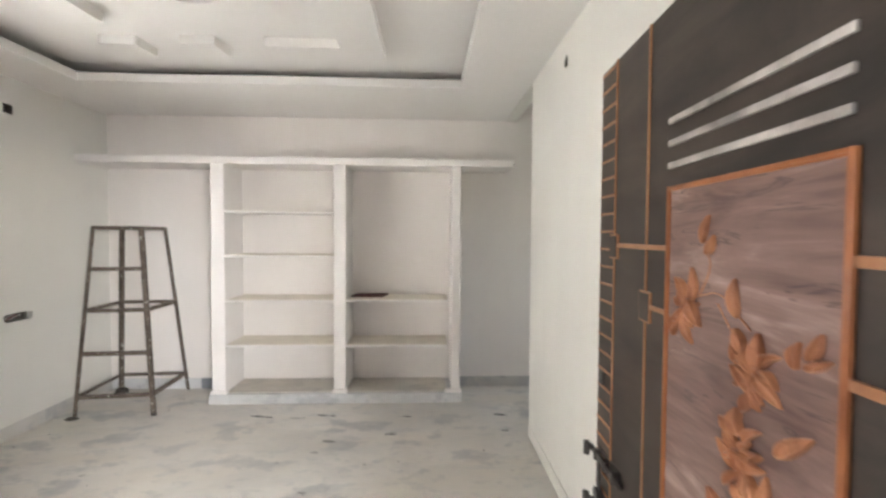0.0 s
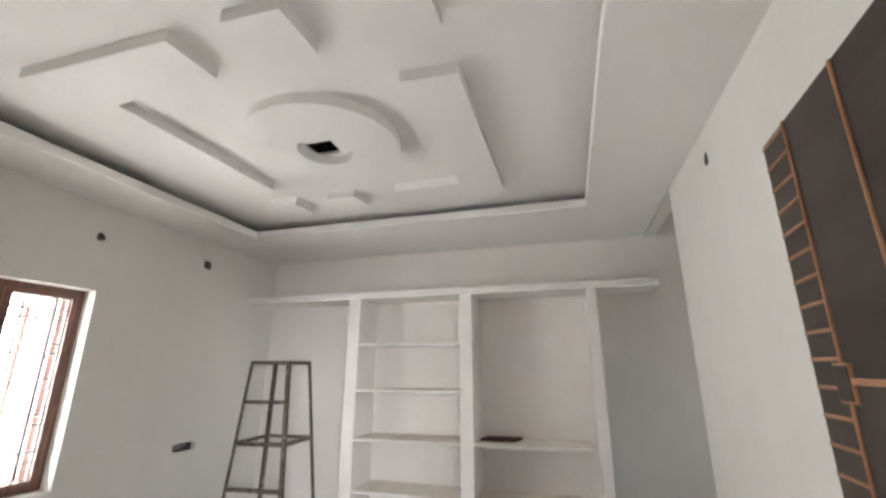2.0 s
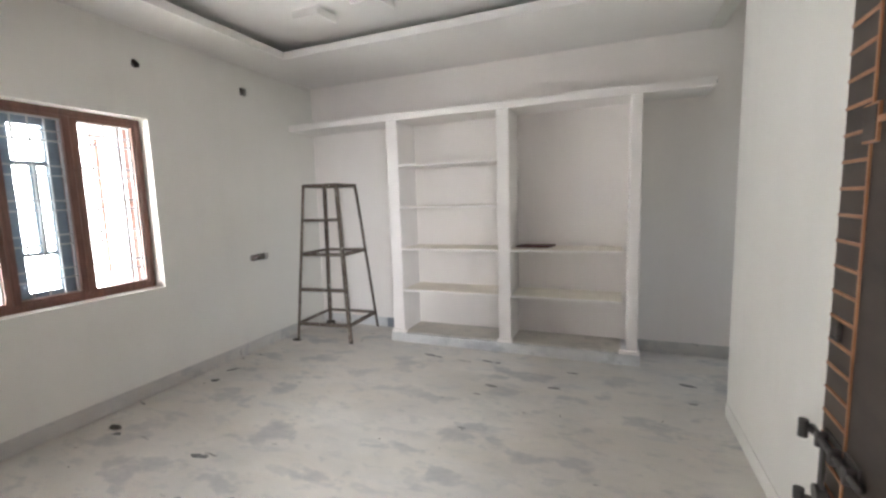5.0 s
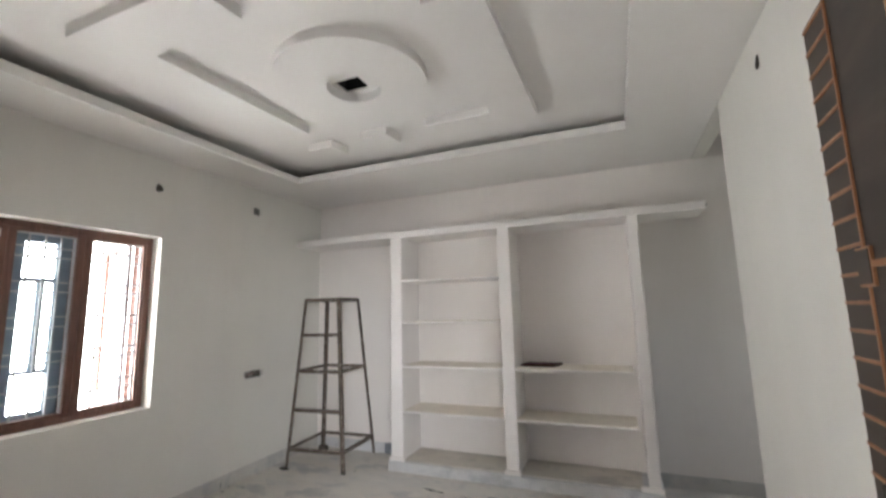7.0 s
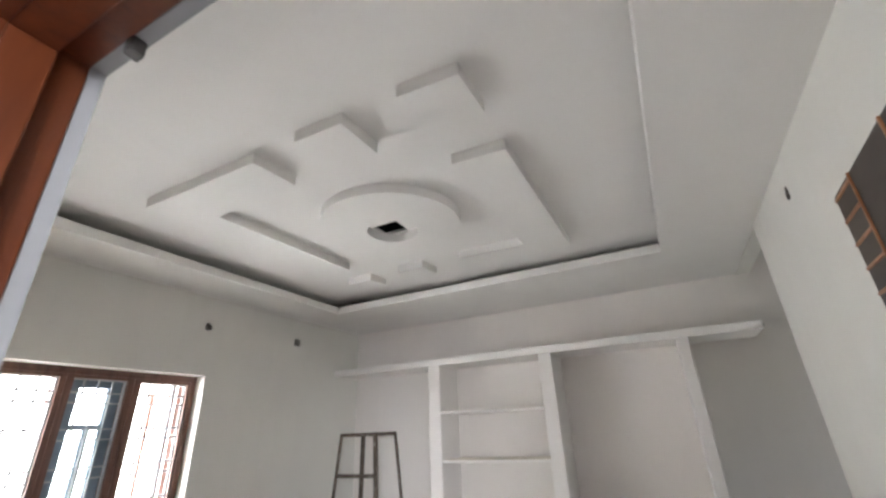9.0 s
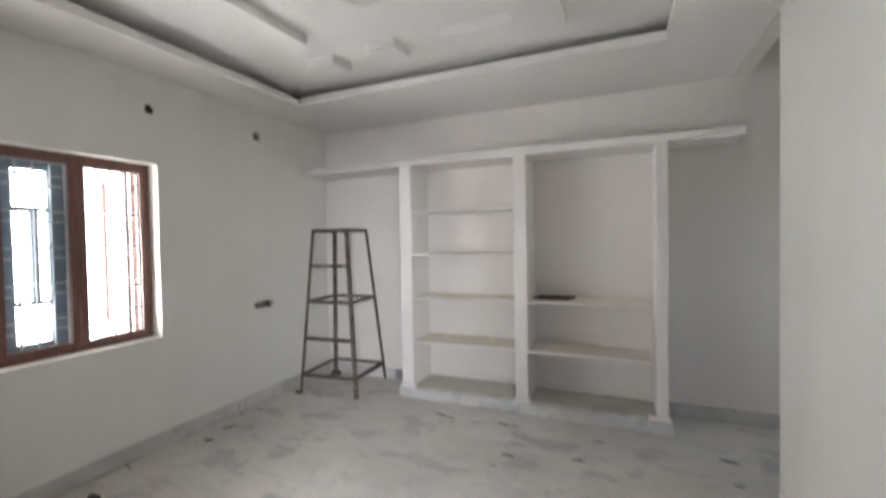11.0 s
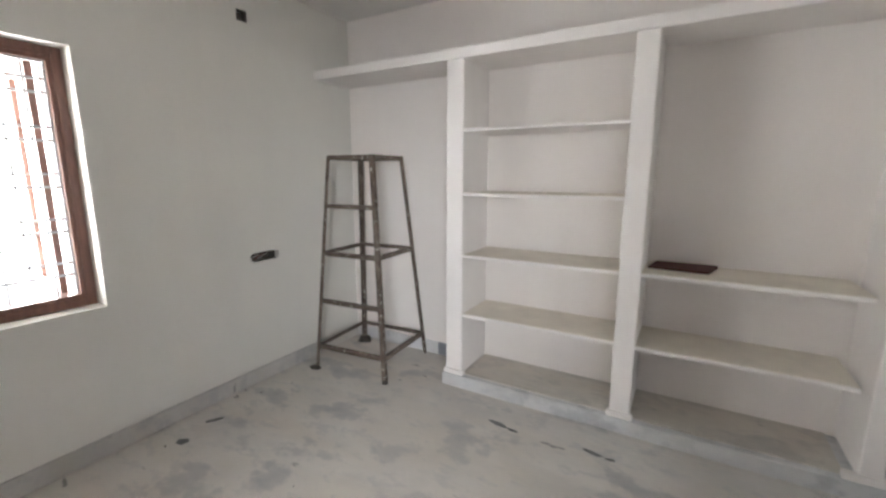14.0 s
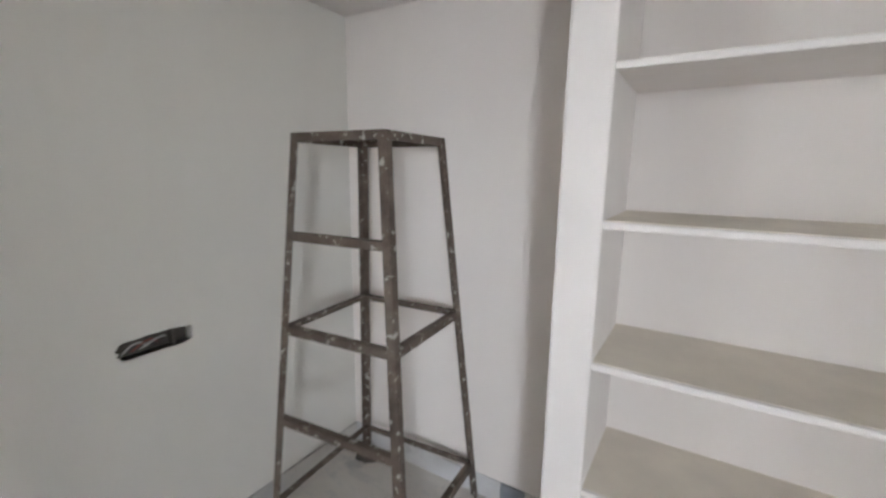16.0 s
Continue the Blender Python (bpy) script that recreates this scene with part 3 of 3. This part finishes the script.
for u0, u1, z0, z1 in ((PU0 + 0.003, PU0 + 0.0065, PZ0, PZ1), (PU1 - 0.0065, PU1 - 0.003, PZ0, PZ1), (PU0 + 0.0065, PU1 - 0.0065, PZ1 - 0.0065, PZ1 - 0.003)):
    add_box(bm, -0.0105, -0.0075, u0, u1, z0, z1, 0.001)
tagged(done(bm, "panel_frame", FRAME_COPPER, door), "orange copper-toned wooden frame")


SHIFT = -0.008                            # the carving sits a little towards the hinge


def petal(bm, u, z, angle, length, width, lift=0.014):
    """A carved petal or leaf: pointed, with a raised rim, a hollow and a mid rib, seen from -x."""
    ca, sa = math.cos(radians(angle)), math.sin(radians(angle))
    n, prof = 10, ((-1.0, 0.0), (-0.97, 0.75), (-0.86, 1.0), (-0.72, 0.72), (-0.5, 0.22), (-0.12, 0.10), (0.0, 0.38), (0.12, 0.10), (0.5, 0.22), (0.72, 0.72), (0.86, 1.0), (0.97, 0.75), (1.0, 0.0))
    bow = 0.16 * length * math.sin(7.0 * length / width + angle)
    grid = []
    for i in range(n):
        s = i / (n - 1)
        half = 0.35 * width * (math.sin(math.pi * s ** 0.72) ** 0.8 if 0 < s < 1 else 0) + 0.0006
        top = lift * (0.30 + 0.70 * math.sin(math.pi * min(0.9, 0.12 + 0.8 * s)))
        row = []
        for w, h in prof:
            a, b = s * length, w * half + bow * math.sin(math.pi * s)
            row.append(bm.verts.new((-0.004 - top * h, u + SHIFT + (a * ca - b * sa), z + (a * sa + b * ca))))
        grid.append(row)
    for i in range(n - 1):
        for j in range(len(prof) - 1):
            bm.faces.new([grid[i][j], grid[i + 1][j], grid[i + 1][j + 1], grid[i][j + 1]])


def flower(petals):
    """One carved blossom: petals as (u, z, angle, length, width)."""
    bm = bmesh.new()
    hu, hz = sum(p[0] for p in petals) / len(petals), sum(p[1] for p in petals) / len(petals)
    for k in range(7):                    # slim inner petals, lying lower
        a = 20 + 360 * k / 7 + 14 * math.sin(3.7 * k)
        petal(bm, hu + 0.004 * math.cos(radians(a)), hz + 0.004 * math.sin(radians(a)), a, 0.036 + 0.006 * math.sin(2.3 * k), 0.017, 0.010)
    for k, p in enumerate(petals):
        petal(bm, *p, 0.013 + 0.004 * math.sin(k * 2.1))
    return done(bm, "carved_flower", CARVED, door, smooth=True)


def leaf(*p):
    bm = bmesh.new()
    petal(bm, *p, 0.011)
    return done(bm, "carved_leaf", CARVED, door, smooth=True)


def stem(points, r=0.0013):
    cu = bpy.data.curves.new("carved_stem", "CURVE")
    cu.dimensions, cu.bevel_depth, cu.bevel_resolution = "3D", r, 2
    sp = cu.splines.new("BEZIER")
    sp.bezier_points.add(len(points) - 1)
    for b, (u, z) in zip(sp.bezier_points, points):
        b.co = (-0.0045, u + SHIFT, z)
        b.handle_left_type = b.handle_right_type = "AUTO"
    cu.materials.append(CARVED)
    ob = new("carved_stem", cu)
    ob.parent = door
    return ob


TOP_BLOOM = ((0.478, 1.369, 49, 0.054, 0.025), (0.494, 1.336, -61, 0.046, 0.026), (0.486, 1.346, -120, 0.061, 0.030), (0.483, 1.354, -31, 0.053, 0.022), (0.469, 1.375, -128, 0.058, 0.035), (0.465, 1.365, 92, 0.068, 0.030))
BIG_BLOOM = ((0.299, 1.297, 97, 0.054, 0.030), (0.322, 1.315, 63, 0.037, 0.020), (0.320, 1.299, 36, 0.039, 0.022), (0.291, 1.299, 145, 0.049, 0.020), (0.288, 1.295, -157, 0.036, 0.023),
             (0.301, 1.261, -124, 0.026, 0.016), (0.311, 1.257, -73, 0.034, 0.017), (0.301, 1.262, 32, 0.053, 0.027), (0.303, 1.285, -155, 0.060, 0.030))
LOW_BLOOM = ((0.339, 1.185, 25, 0.034, 0.026), (0.326, 1.186, 82, 0.042, 0.030), (0.318, 1.178, 138, 0.049, 0.020), (0.320, 1.169, 169, 0.042, 0.020),
             (0.323, 1.134, -52, 0.050, 0.017), (0.326, 1.133, 26, 0.058, 0.034), (0.332, 1.159, 180, 0.059, 0.026))
LAST_BLOOM = ((0.314, 1.089, 38, 0.030, 0.028), (0.295, 1.105, 80, 0.035, 0.028), (0.283, 1.109, 105, 0.048, 0.022), (0.294, 1.098, 167, 0.049, 0.021), (0.305, 1.082, -20, 0.033, 0.018), (0.300, 1.078, -110, 0.045, 0.022))
for bloom in (TOP_BLOOM, BIG_BLOOM, LOW_BLOOM, LAST_BLOOM):
    flower(bloom)
for du, dz in ((0.06, -0.32), (-0.02, -0.46)):
    flower([(u + du, z + dz, a, ln, wd) for u, z, a, ln, wd in BIG_BLOOM])
for p in ((0.340, 1.364, 85, 0.060, 0.028), (0.431, 1.477, 108, 0.051, 0.017), (0.419, 1.457, 119, 0.039, 0.020), (0.228, 1.319, 99, 0.037, 0.020), (0.209, 1.336, 117, 0.042, 0.019),
          (0.213, 1.325, 152, 0.041, 0.016), (0.256, 1.192, 139, 0.077, 0.030), (0.363, 1.039, 35, 0.044, 0.034), (0.23, 0.960, 165, 0.052, 0.027), (0.470, 0.850, 80, 0.050, 0.024)):
    leaf(*p)
stem([(0.455, 1.378), (0.424, 1.388), (0.393, 1.394), (0.361, 1.384), (0.345, 1.370)])
stem([(0.389, 1.378), (0.366, 1.352), (0.345, 1.333), (0.325, 1.318)])
stem([(0.349, 1.373), (0.330, 1.362), (0.312, 1.350)])
stem([(0.425, 1.470), (0.412, 1.440), (0.424, 1.410), (0.440, 1.385)])
stem([(0.306, 1.265), (0.322, 1.232), (0.325, 1.200)])
stem([(0.326, 1.140), (0.312, 1.120), (0.300, 1.105)])

# sliding bolt on the free edge
bolt = tagged(empty("door_bolt"), "black iron sliding bolt")
bolt.parent = door


def rod(bm, a, b, r):
    d = Vector(b) - Vector(a)
    bmesh.ops.create_cone(bm, cap_ends=True, segments=14, radius1=r, radius2=r, depth=d.length,
                          matrix=Matrix.Translation((Vector(a) + Vector(b)) / 2) @ d.to_track_quat("Z", "Y").to_matrix().to_4x4())


box("bolt_plate", -0.004, 0.0, 0.765, 0.915, 0.832, 0.872, BLACK_IRON, 0.0015, bolt)
for u in (0.775, 0.835, 0.900):
    box("bolt_keeper", -0.024, -0.002, u - 0.006, u + 0.006, 0.835, 0.869, BLACK_IRON, 0.005, bolt)
bm = bmesh.new()
rod(bm, (-0.013, 0.735, 0.852), (-0.013, 0.952, 0.852), 0.0075)
done(bm, "bolt_rod", BLACK_IRON, bolt, smooth=True)
bm = bmesh.new()
rod(bm, (-0.015, 0.925, 0.852), (-0.034, 0.930, 0.868), 0.007)
rod(bm, (-0.034, 0.930, 0.876), (-0.034, 0.930, 0.838), 0.009)
done(bm, "bolt_knob", BLACK_IRON, bolt)
bm = bmesh.new()
add_box(bm, -0.021, -0.015, 0.862, 0.882, 0.735, 0.850, 0.002)
rod(bm, (-0.028, 0.872, 0.752), (-0.010, 0.872, 0.752), 0.017)
done(bm, "bolt_hasp", BLACK_IRON, bolt)
for z in (0.705, 0.665):
    bm = bmesh.new()
    rod(bm, (-0.004, 0.922, z), (-0.034, 0.930, z), 0.006)
    rod(bm, (-0.034, 0.930, z - 0.008), (-0.034, 0.930, z + 0.016), 0.010)
    done(bm, "bolt_staple", BLACK_IRON, bolt)
box("hook", -0.010, 0.0, 0.880, 0.887, 1.060, 1.100, BLACK_IRON, 0.003, bolt)
box("hook", -0.010, 0.0, 0.888, 0.912, 1.060, 1.066, BLACK_IRON, 0.003, bolt)


# ---------------------------------------------------------------- built-in shelves
SY = 3.787
unit = tagged(empty("shelf_unit"), "white plastered built-in shelves under a loft slab, nearly empty", "shelves")


def wavy_box(name, x0, x1, y0, y1, z0, z1, mat, cuts, amount, bevel=0.006, seed=0):
    """A hand-plastered slab: a bevelled block whose faces wander a little."""
    bm = bmesh.new()
    add_box(bm, x0, x1, y0, y1, z0, z1)
    size = (x1 - x0, y1 - y0, z1 - z0)
    ax = size.index(max(size))
    edges = [e for e in bm.edges if abs((e.verts[0].co - e.verts[1].co)[ax]) > 1e-5]
    bmesh.ops.subdivide_edges(bm, edges=edges, cuts=cuts, use_grid_fill=True)
    sharp = [e for e in bm.edges if len(e.link_faces) == 2 and e.calc_face_angle(0) > 1.0]
    bmesh.ops.bevel(bm, geom=sharp, offset=bevel, segments=2, profile=0.6, affect="EDGES")
    for v in bm.verts:
        if v.co.y < y1 - 0.02:
            k = noise.noise_vector((v.co * 1.7) + Vector((seed * 7.3, 0, 0)))
            v.co += Vector((k.x * (ax != 0), k.y, k.z * (ax != 2))) * amount
    return done(bm, name, mat, unit)


wavy_box("loft", XL, XR + 0.004, SY - 0.005, YB, 2.097, 2.160, SHELF_WHITE, 40, 0.0014, 0.008, 1)
for k, (x0, x1) in enumerate(((-1.795, -1.676), (-0.740, -0.632), (FY0 - 0.0005, 0.383))):
    wavy_box("partition", x0, x1, SY, YB, 0.092, 2.098, SHELF_WHITE, 16, 0.0013, 0.009, 3 + k)
shelf_rows = [(-1.678, -0.738, z) for z in (1.69, 1.30, 0.905, 0.508)] + [(-0.634, 0.264, z) for z in (0.908, 0.505)]
for k, (x0, x1, z) in enumerate(shelf_rows):
    wavy_box("shelf", x0, x1, SY + 0.008, YB, z - 0.015, z + 0.004, SHELF_WHITE, 12, 0.002, 0.005, 9 + k)
    bm = bmesh.new()
    add_box(bm, x0 + 0.001, x1 - 0.001, SY + 0.020, YB, z + 0.003, z + 0.0062, 0.0)
    tagged(done(bm, "shelf_top", SHELF_DUSTY, unit), "dusty beige shelf top")
wavy_box("plinth", -1.815, 0.402, SY - 0.022, YB, 0.0, 0.085, PLINTH_MARBLE, 30, 0.003, 0.006, 20)
for x0, x1 in ((-1.678, -0.738), (-0.634, 0.264)):
    box("bay_floor", x0 + 0.001, x1 - 0.001, SY + 0.02, YB, 0.084, 0.0925, BAY_MARBLE, 0.002, unit)
for x0, x1 in ((-1.81, -1.66), (-0.755, -0.617), (0.247, 0.398)):
    bm = bmesh.new()
    add_box(bm, x0, x1, SY - 0.014, SY + 0.03, 0.075, 0.118, 0.012)
    done(bm, "mortar_foot", SHELF_WHITE, unit)
# dark block for the shade of the conduit hole in the loft's end
bm = bmesh.new()
add_box(bm, 0.835, 0.851, SY + 0.002, SY + 0.022, 2.112, 2.136, 0.003)
tagged(done(bm, "conduit_hole_shade", BOX_METAL, unit), "dark block in place of the shaded conduit hole")

bm = bmesh.new()                          # broken tile on the shelf
pts = [(-0.615, 3.945), (-0.33, 3.930), (-0.285, 4.10), (-0.30, 4.125), (-0.46, 4.118), (-0.585, 4.112)]
lo = [bm.verts.new((x, y, 0.9165)) for x, y in pts]
hi = [bm.verts.new((x + 0.002, y - 0.001, 0.931)) for x, y in pts]
bm.faces.new(lo), bm.faces.new(hi)
for i in range(len(pts)):
    bm.faces.new([lo[i], lo[(i + 1) % len(pts)], hi[(i + 1) % len(pts)], hi[i]])
bmesh.ops.bevel(bm, geom=list(bm.edges), offset=0.002, segments=1, affect="EDGES")
tagged(done(bm, "tile_piece", MAROON), "dark maroon tile piece lying on the shelf", "tile")


# ---------------------------------------------------------------- conduit boxes in the walls
def wall_box(name, label, xs, depth, y0, y1, z0, z1, sign, wires):
    """An open metal box sunk in a wall; sign is the way its mouth faces along x."""
    ob = tagged(empty(name), label, "conduit box", "conduit points in the walls")
    bm = bmesh.new()
    add_box(bm, min(xs - sign * depth, xs - sign * 0.008), max(xs - sign * depth, xs - sign * 0.008), y0, y1, z0, z1)
    mouth = [f for f in bm.faces if all(abs(v.co.x - (xs - sign * 0.008)) < 1e-5 for v in f.verts)]
    bmesh.ops.delete(bm, geom=mouth, context="FACES")
    done(bm, "box", BOX_METAL, ob)
    for k in range(wires):
        cu = bpy.data.curves.new("wire", "CURVE")
        cu.dimensions, cu.bevel_depth = "3D", 0.0028
        sp = cu.splines.new("BEZIER")
        sp.bezier_points.add(2)
        s = y0 + (y1 - y0) * (0.12 + 0.11 * k)
        for b, (dx, y, z) in zip(sp.bezier_points, ((0.035, s, z0 + 0.012), (0.008, s + 0.03 + 0.01 * k, z1 - 0.02), (0.03, s + 0.075, z0 + 0.018 + 0.008 * k))):
            b.co = (xs - sign * dx, y, z)
            b.handle_left_type = b.handle_right_type = "AUTO"
        cu.materials.append((WIRE_WHITE, WIRE_RED, WIRE_WHITE)[k % 3])
        w = new("wire", cu)
        w.parent = ob
    return ob


sb = wall_box("switch_box", "open switch box with loose wires in the wall", XL, 0.045, *sock_hole, 1, 3)
box("box_divider", XL - 0.04, XL - 0.01, 3.318, 3.326, 0.839, 0.904, BOX_METAL, 0.001, sb)
bm = bmesh.new()
n, rin, rout = 44, [], []
for i in range(n):
    a = 2 * math.pi * i / n
    c, sn = math.cos(a), math.sin(a)
    k = (abs(c) ** 5 + abs(sn) ** 5) ** (-0.2)
    w = 1 + 0.03 * math.sin(5 * a) + 0.04 * math.sin(11 * a + 1)
    rin.append(bm.verts.new((XL + 0.0016, 3.265 + 0.112 * k * c * w, 0.8715 + 0.0305 * k * sn * w)))
    ko = 1 / max(abs(c), abs(sn))
    rout.append(bm.verts.new((XL + 0.0006, 3.265 + 0.126 * ko * c, 0.8715 + 0.042 * ko * sn)))
for i in range(n):
    j = (i + 1) % n
    bm.faces.new([rin[i], rin[j], rout[j], rout[i]])
done(bm, "plaster_rim", WALL_SIDE, sb)
wall_box("lamp_point_box", "small dark square conduit box in the wall", XL, 0.05, 3.190, 3.262, 2.342, 2.408, 1, 0)


def round_point(name, xs, sign, yc, zc, half, r, stretch):
    """A round lamp point: a dark cup behind a ragged plaster rim that hides the square chase."""
    ob = tagged(empty(name), "round dark conduit hole with ragged plaster rim", "conduit box", "conduit points in the walls")
    bm = bmesh.new()
    n = 24
    inner, outer, deep = [], [], []
    for i in range(n):
        a = 2 * math.pi * i / n
        c, s = math.cos(a), math.sin(a)
        rr = r * (1 + 0.12 * math.sin(3 * a + yc) + 0.07 * math.sin(7 * a))
        k = half / max(abs(c), abs(s) / stretch)
        inner.append(bm.verts.new((xs + sign * 0.0015, yc + c * rr, zc + s * rr * stretch)))
        outer.append(bm.verts.new((xs + sign * 0.0008, yc + c * k, zc + s * k)))
        deep.append(bm.verts.new((xs - sign * 0.05, yc + c * rr, zc + s * rr * stretch)))
    for i in range(n):
        j = (i + 1) % n
        f = bm.faces.new([inner[i], inner[j], outer[j], outer[i]])
        f.material_index = 0
        f = bm.faces.new([inner[i], inner[j], deep[j], deep[i]])
        f.material_index = 1
    bm.faces.new(deep).material_index = 1
    done(bm, "rim", [WALL_SIDE, BOX_METAL], ob)
    return ob


round_point("lamp_point", XL, 1, 2.294, 2.361, 0.036, 0.029, 1.0)
round_point("lamp_point", XR, -1, 2.386, 2.4475, 0.038, 0.026, 1.25)


# ---------------------------------------------------------------- painter's iron stand
stand = tagged(empty("ladder_stand", pose(0, 0, 0)), "paint-splattered rusty iron step stand in the corner", "ladder")
TOPS = {"l": (-2.681, 3.640, 1.546), "f": (-2.290, 3.668, 1.546), "r": (-2.319, 4.053, 1.546), "b": (-2.708, 4.024, 1.546)}
FEET = {"l": (-2.750, 3.500, 0.0), "f": (-2.144, 3.560, 0.0), "r": (-2.178, 4.143, 0.0), "b": (-2.790, 4.095, 0.0)}
MID = Vector((-2.485, 3.835, 0))


def on_leg(k, z):
    a, b = Vector(FEET[k]), Vector(TOPS[k])
    return a + (b - a) * (z / 1.546)


def angle_iron(name, a, b, side1, side2, w=0.032, th=0.0045):
    """An L-section between two points; its flanges run along side1 and side2."""
    bm = bmesh.new()
    a, b = Vector(a), Vector(b)
    d = (b - a).normalized()
    s1 = (Vector(side1) - d * d.dot(Vector(side1))).normalized()
    s2 = Vector(side2) - d * d.dot(Vector(side2))
    s2 = (s2 - s1 * s1.dot(s2)).normalized()
    prof = [(0, 0), (w, 0), (w, th), (th, th), (th, w), (0, w)]
    r1 = [bm.verts.new(a + s1 * u + s2 * v) for u, v in prof]
    r2 = [bm.verts.new(b + s1 * u + s2 * v) for u, v in prof]
    for i in range(6):
        j = (i + 1) % 6
        bm.faces.new([r1[i], r1[j], r2[j], r2[i]])
    bm.faces.new(r1), bm.faces.new(list(reversed(r2)))
    bmesh.ops.bevel(bm, geom=[e for e in bm.edges], offset=0.0008, segments=1, affect="EDGES")
    return done(bm, name, IRON, stand)


order = "lfrb"
for i, k in enumerate(order):
    nxt, prv = order[(i + 1) % 4], order[(i - 1) % 4]
    to_n = Vector(TOPS[nxt]) - Vector(TOPS[k])
    to_p = Vector(TOPS[prv]) - Vector(TOPS[k])
    foot = Vector(FEET[k])
    angle_iron("leg", foot, TOPS[k], to_n, to_p)


def flat_bar(k1, k2, z, h=0.030):
    a, b = on_leg(k1, z), on_leg(k2, z)
    inward = Vector((MID.x, MID.y, z)) - (a + b) / 2
    return angle_iron("rung", a, b, (0, 0, -1), inward, h, 0.005)


for k1, k2 in (("l", "f"), ("f", "r"), ("r", "b"), ("b", "l")):
    for z in (1.548, 0.87, 0.178):
        flat_bar(k1, k2, z)
flat_bar("l", "f", 1.21)
flat_bar("l", "f", 0.52)
bm = bmesh.new()                          # thin sheet step on the top frame
tv = [bm.verts.new(Vector(TOPS[k]) + (MID - Vector((TOPS[k][0], TOPS[k][1], 0))) * 0.04 + Vector((0, 0, 0.003))) for k in order]
tl = [bm.verts.new(v.co - Vector((0, 0, 0.005))) for v in tv]
bm.faces.new(tv), bm.faces.new(tl)
for i in range(4):
    bm.faces.new([tv[i], tv[(i + 1) % 4], tl[(i + 1) % 4], tl[i]])
done(bm, "step_sheet", IRON, stand)


def lump(name, x, y, rx, ry, h, seed, parent):
    bm = bmesh.new()
    bmesh.ops.create_icosphere(bm, subdivisions=3, radius=1.0)
    for v in bm.verts:
        k = 1 + 0.28 * noise.noise(v.co * 1.7 + Vector((seed, 0, 0)))
        v.co = Vector((x + v.co.x * rx * k, y + v.co.y * ry * k, max(0.0, v.co.z * h * k)))
    return done(bm, name, MUD, parent, smooth=True)


lump("mortar_lump", -2.775, 4.085, 0.058, 0.055, 0.045, 2.0, stand)
lump("mortar_lump", -2.748, 3.495, 0.050, 0.030, 0.016, 5.0, stand)
lump("mortar_lump", -2.150, 3.562, 0.022, 0.020, 0.022, 8.0, stand)

# loose crumbs of dried mortar on the floor
rng = random.Random(5)
crumbs = bmesh.new()
for k in range(22):
    x, y = rng.uniform(-2.85, 0.7), rng.uniform(1.2, 3.7)
    if k % 3 == 0:
        x = -2.9 + abs(rng.gauss(0, 0.18))
    r = rng.uniform(0.002, 0.006)
    res = bmesh.ops.create_icosphere(crumbs, subdivisions=1, radius=r)
    for v in res["verts"]:
        v.co = Vector((x + v.co.x * rng.uniform(0.8, 1.6), y + v.co.y * rng.uniform(0.8, 1.6), max(0, v.co.z * 0.7 + r * 0.4)))
tagged(done(crumbs, "mortar_crumbs", MUD), "dark crumbs of dried mortar on the marble floor", "debris", kind="stuff")
tagged(lump("mortar_scrap", -2.69, 1.775, 0.055, 0.022, 0.012, 3.0, None), "dark scrap of mortar on the floor", "debris")


def floor_mark(x, y, rx, ry, turn, seed):
    """A thin dark grey sheet for a mark in the marble."""
    bm = bmesh.new()
    n = 26
    ring = []
    for i in range(n):
        a = 2 * math.pi * i / n
        k = 1 + 0.45 * noise.noise(Vector((math.cos(a) * 1.4 + seed, math.sin(a) * 1.4, seed)))
        px, py = rx * k * math.cos(a), ry * k * math.sin(a)
        c, sn = math.cos(radians(turn)), math.sin(radians(turn))
        ring.append(bm.verts.new((x + px * c - py * sn, y + px * sn + py * c, 0.0012)))
    top = bm.verts.new((x, y, 0.0028))
    for i in range(n):
        bm.faces.new([ring[i], ring[(i + 1) % n], top])
    return tagged(done(bm, "marble_mark", MARK_GREY, smooth=True), "thin dark grey mark on the marble floor", "stain", "cement smears on the floor")


for args in ((-1.29, 3.512, 0.062, 0.016, -12, 1.0), (-1.20, 3.495, 0.035, 0.012, -8, 2.0), (-0.765, 3.52, 0.055, 0.014, -10, 3.0), (-0.68, 3.508, 0.030, 0.010, 5, 4.0),
             (0.69, 3.50, 0.058, 0.017, -14, 5.0), (-0.08, 3.48, 0.045, 0.010, 0, 6.0), (-2.70, 2.505, 0.036, 0.026, 20, 7.0), (-2.745, 2.71, 0.05, 0.018, 60, 8.0), (-1.90, 1.735, 0.055, 0.018, 5, 9.0), (-2.60, 1.73, 0.03, 0.015, 0, 10.0)):
    floor_mark(*args)
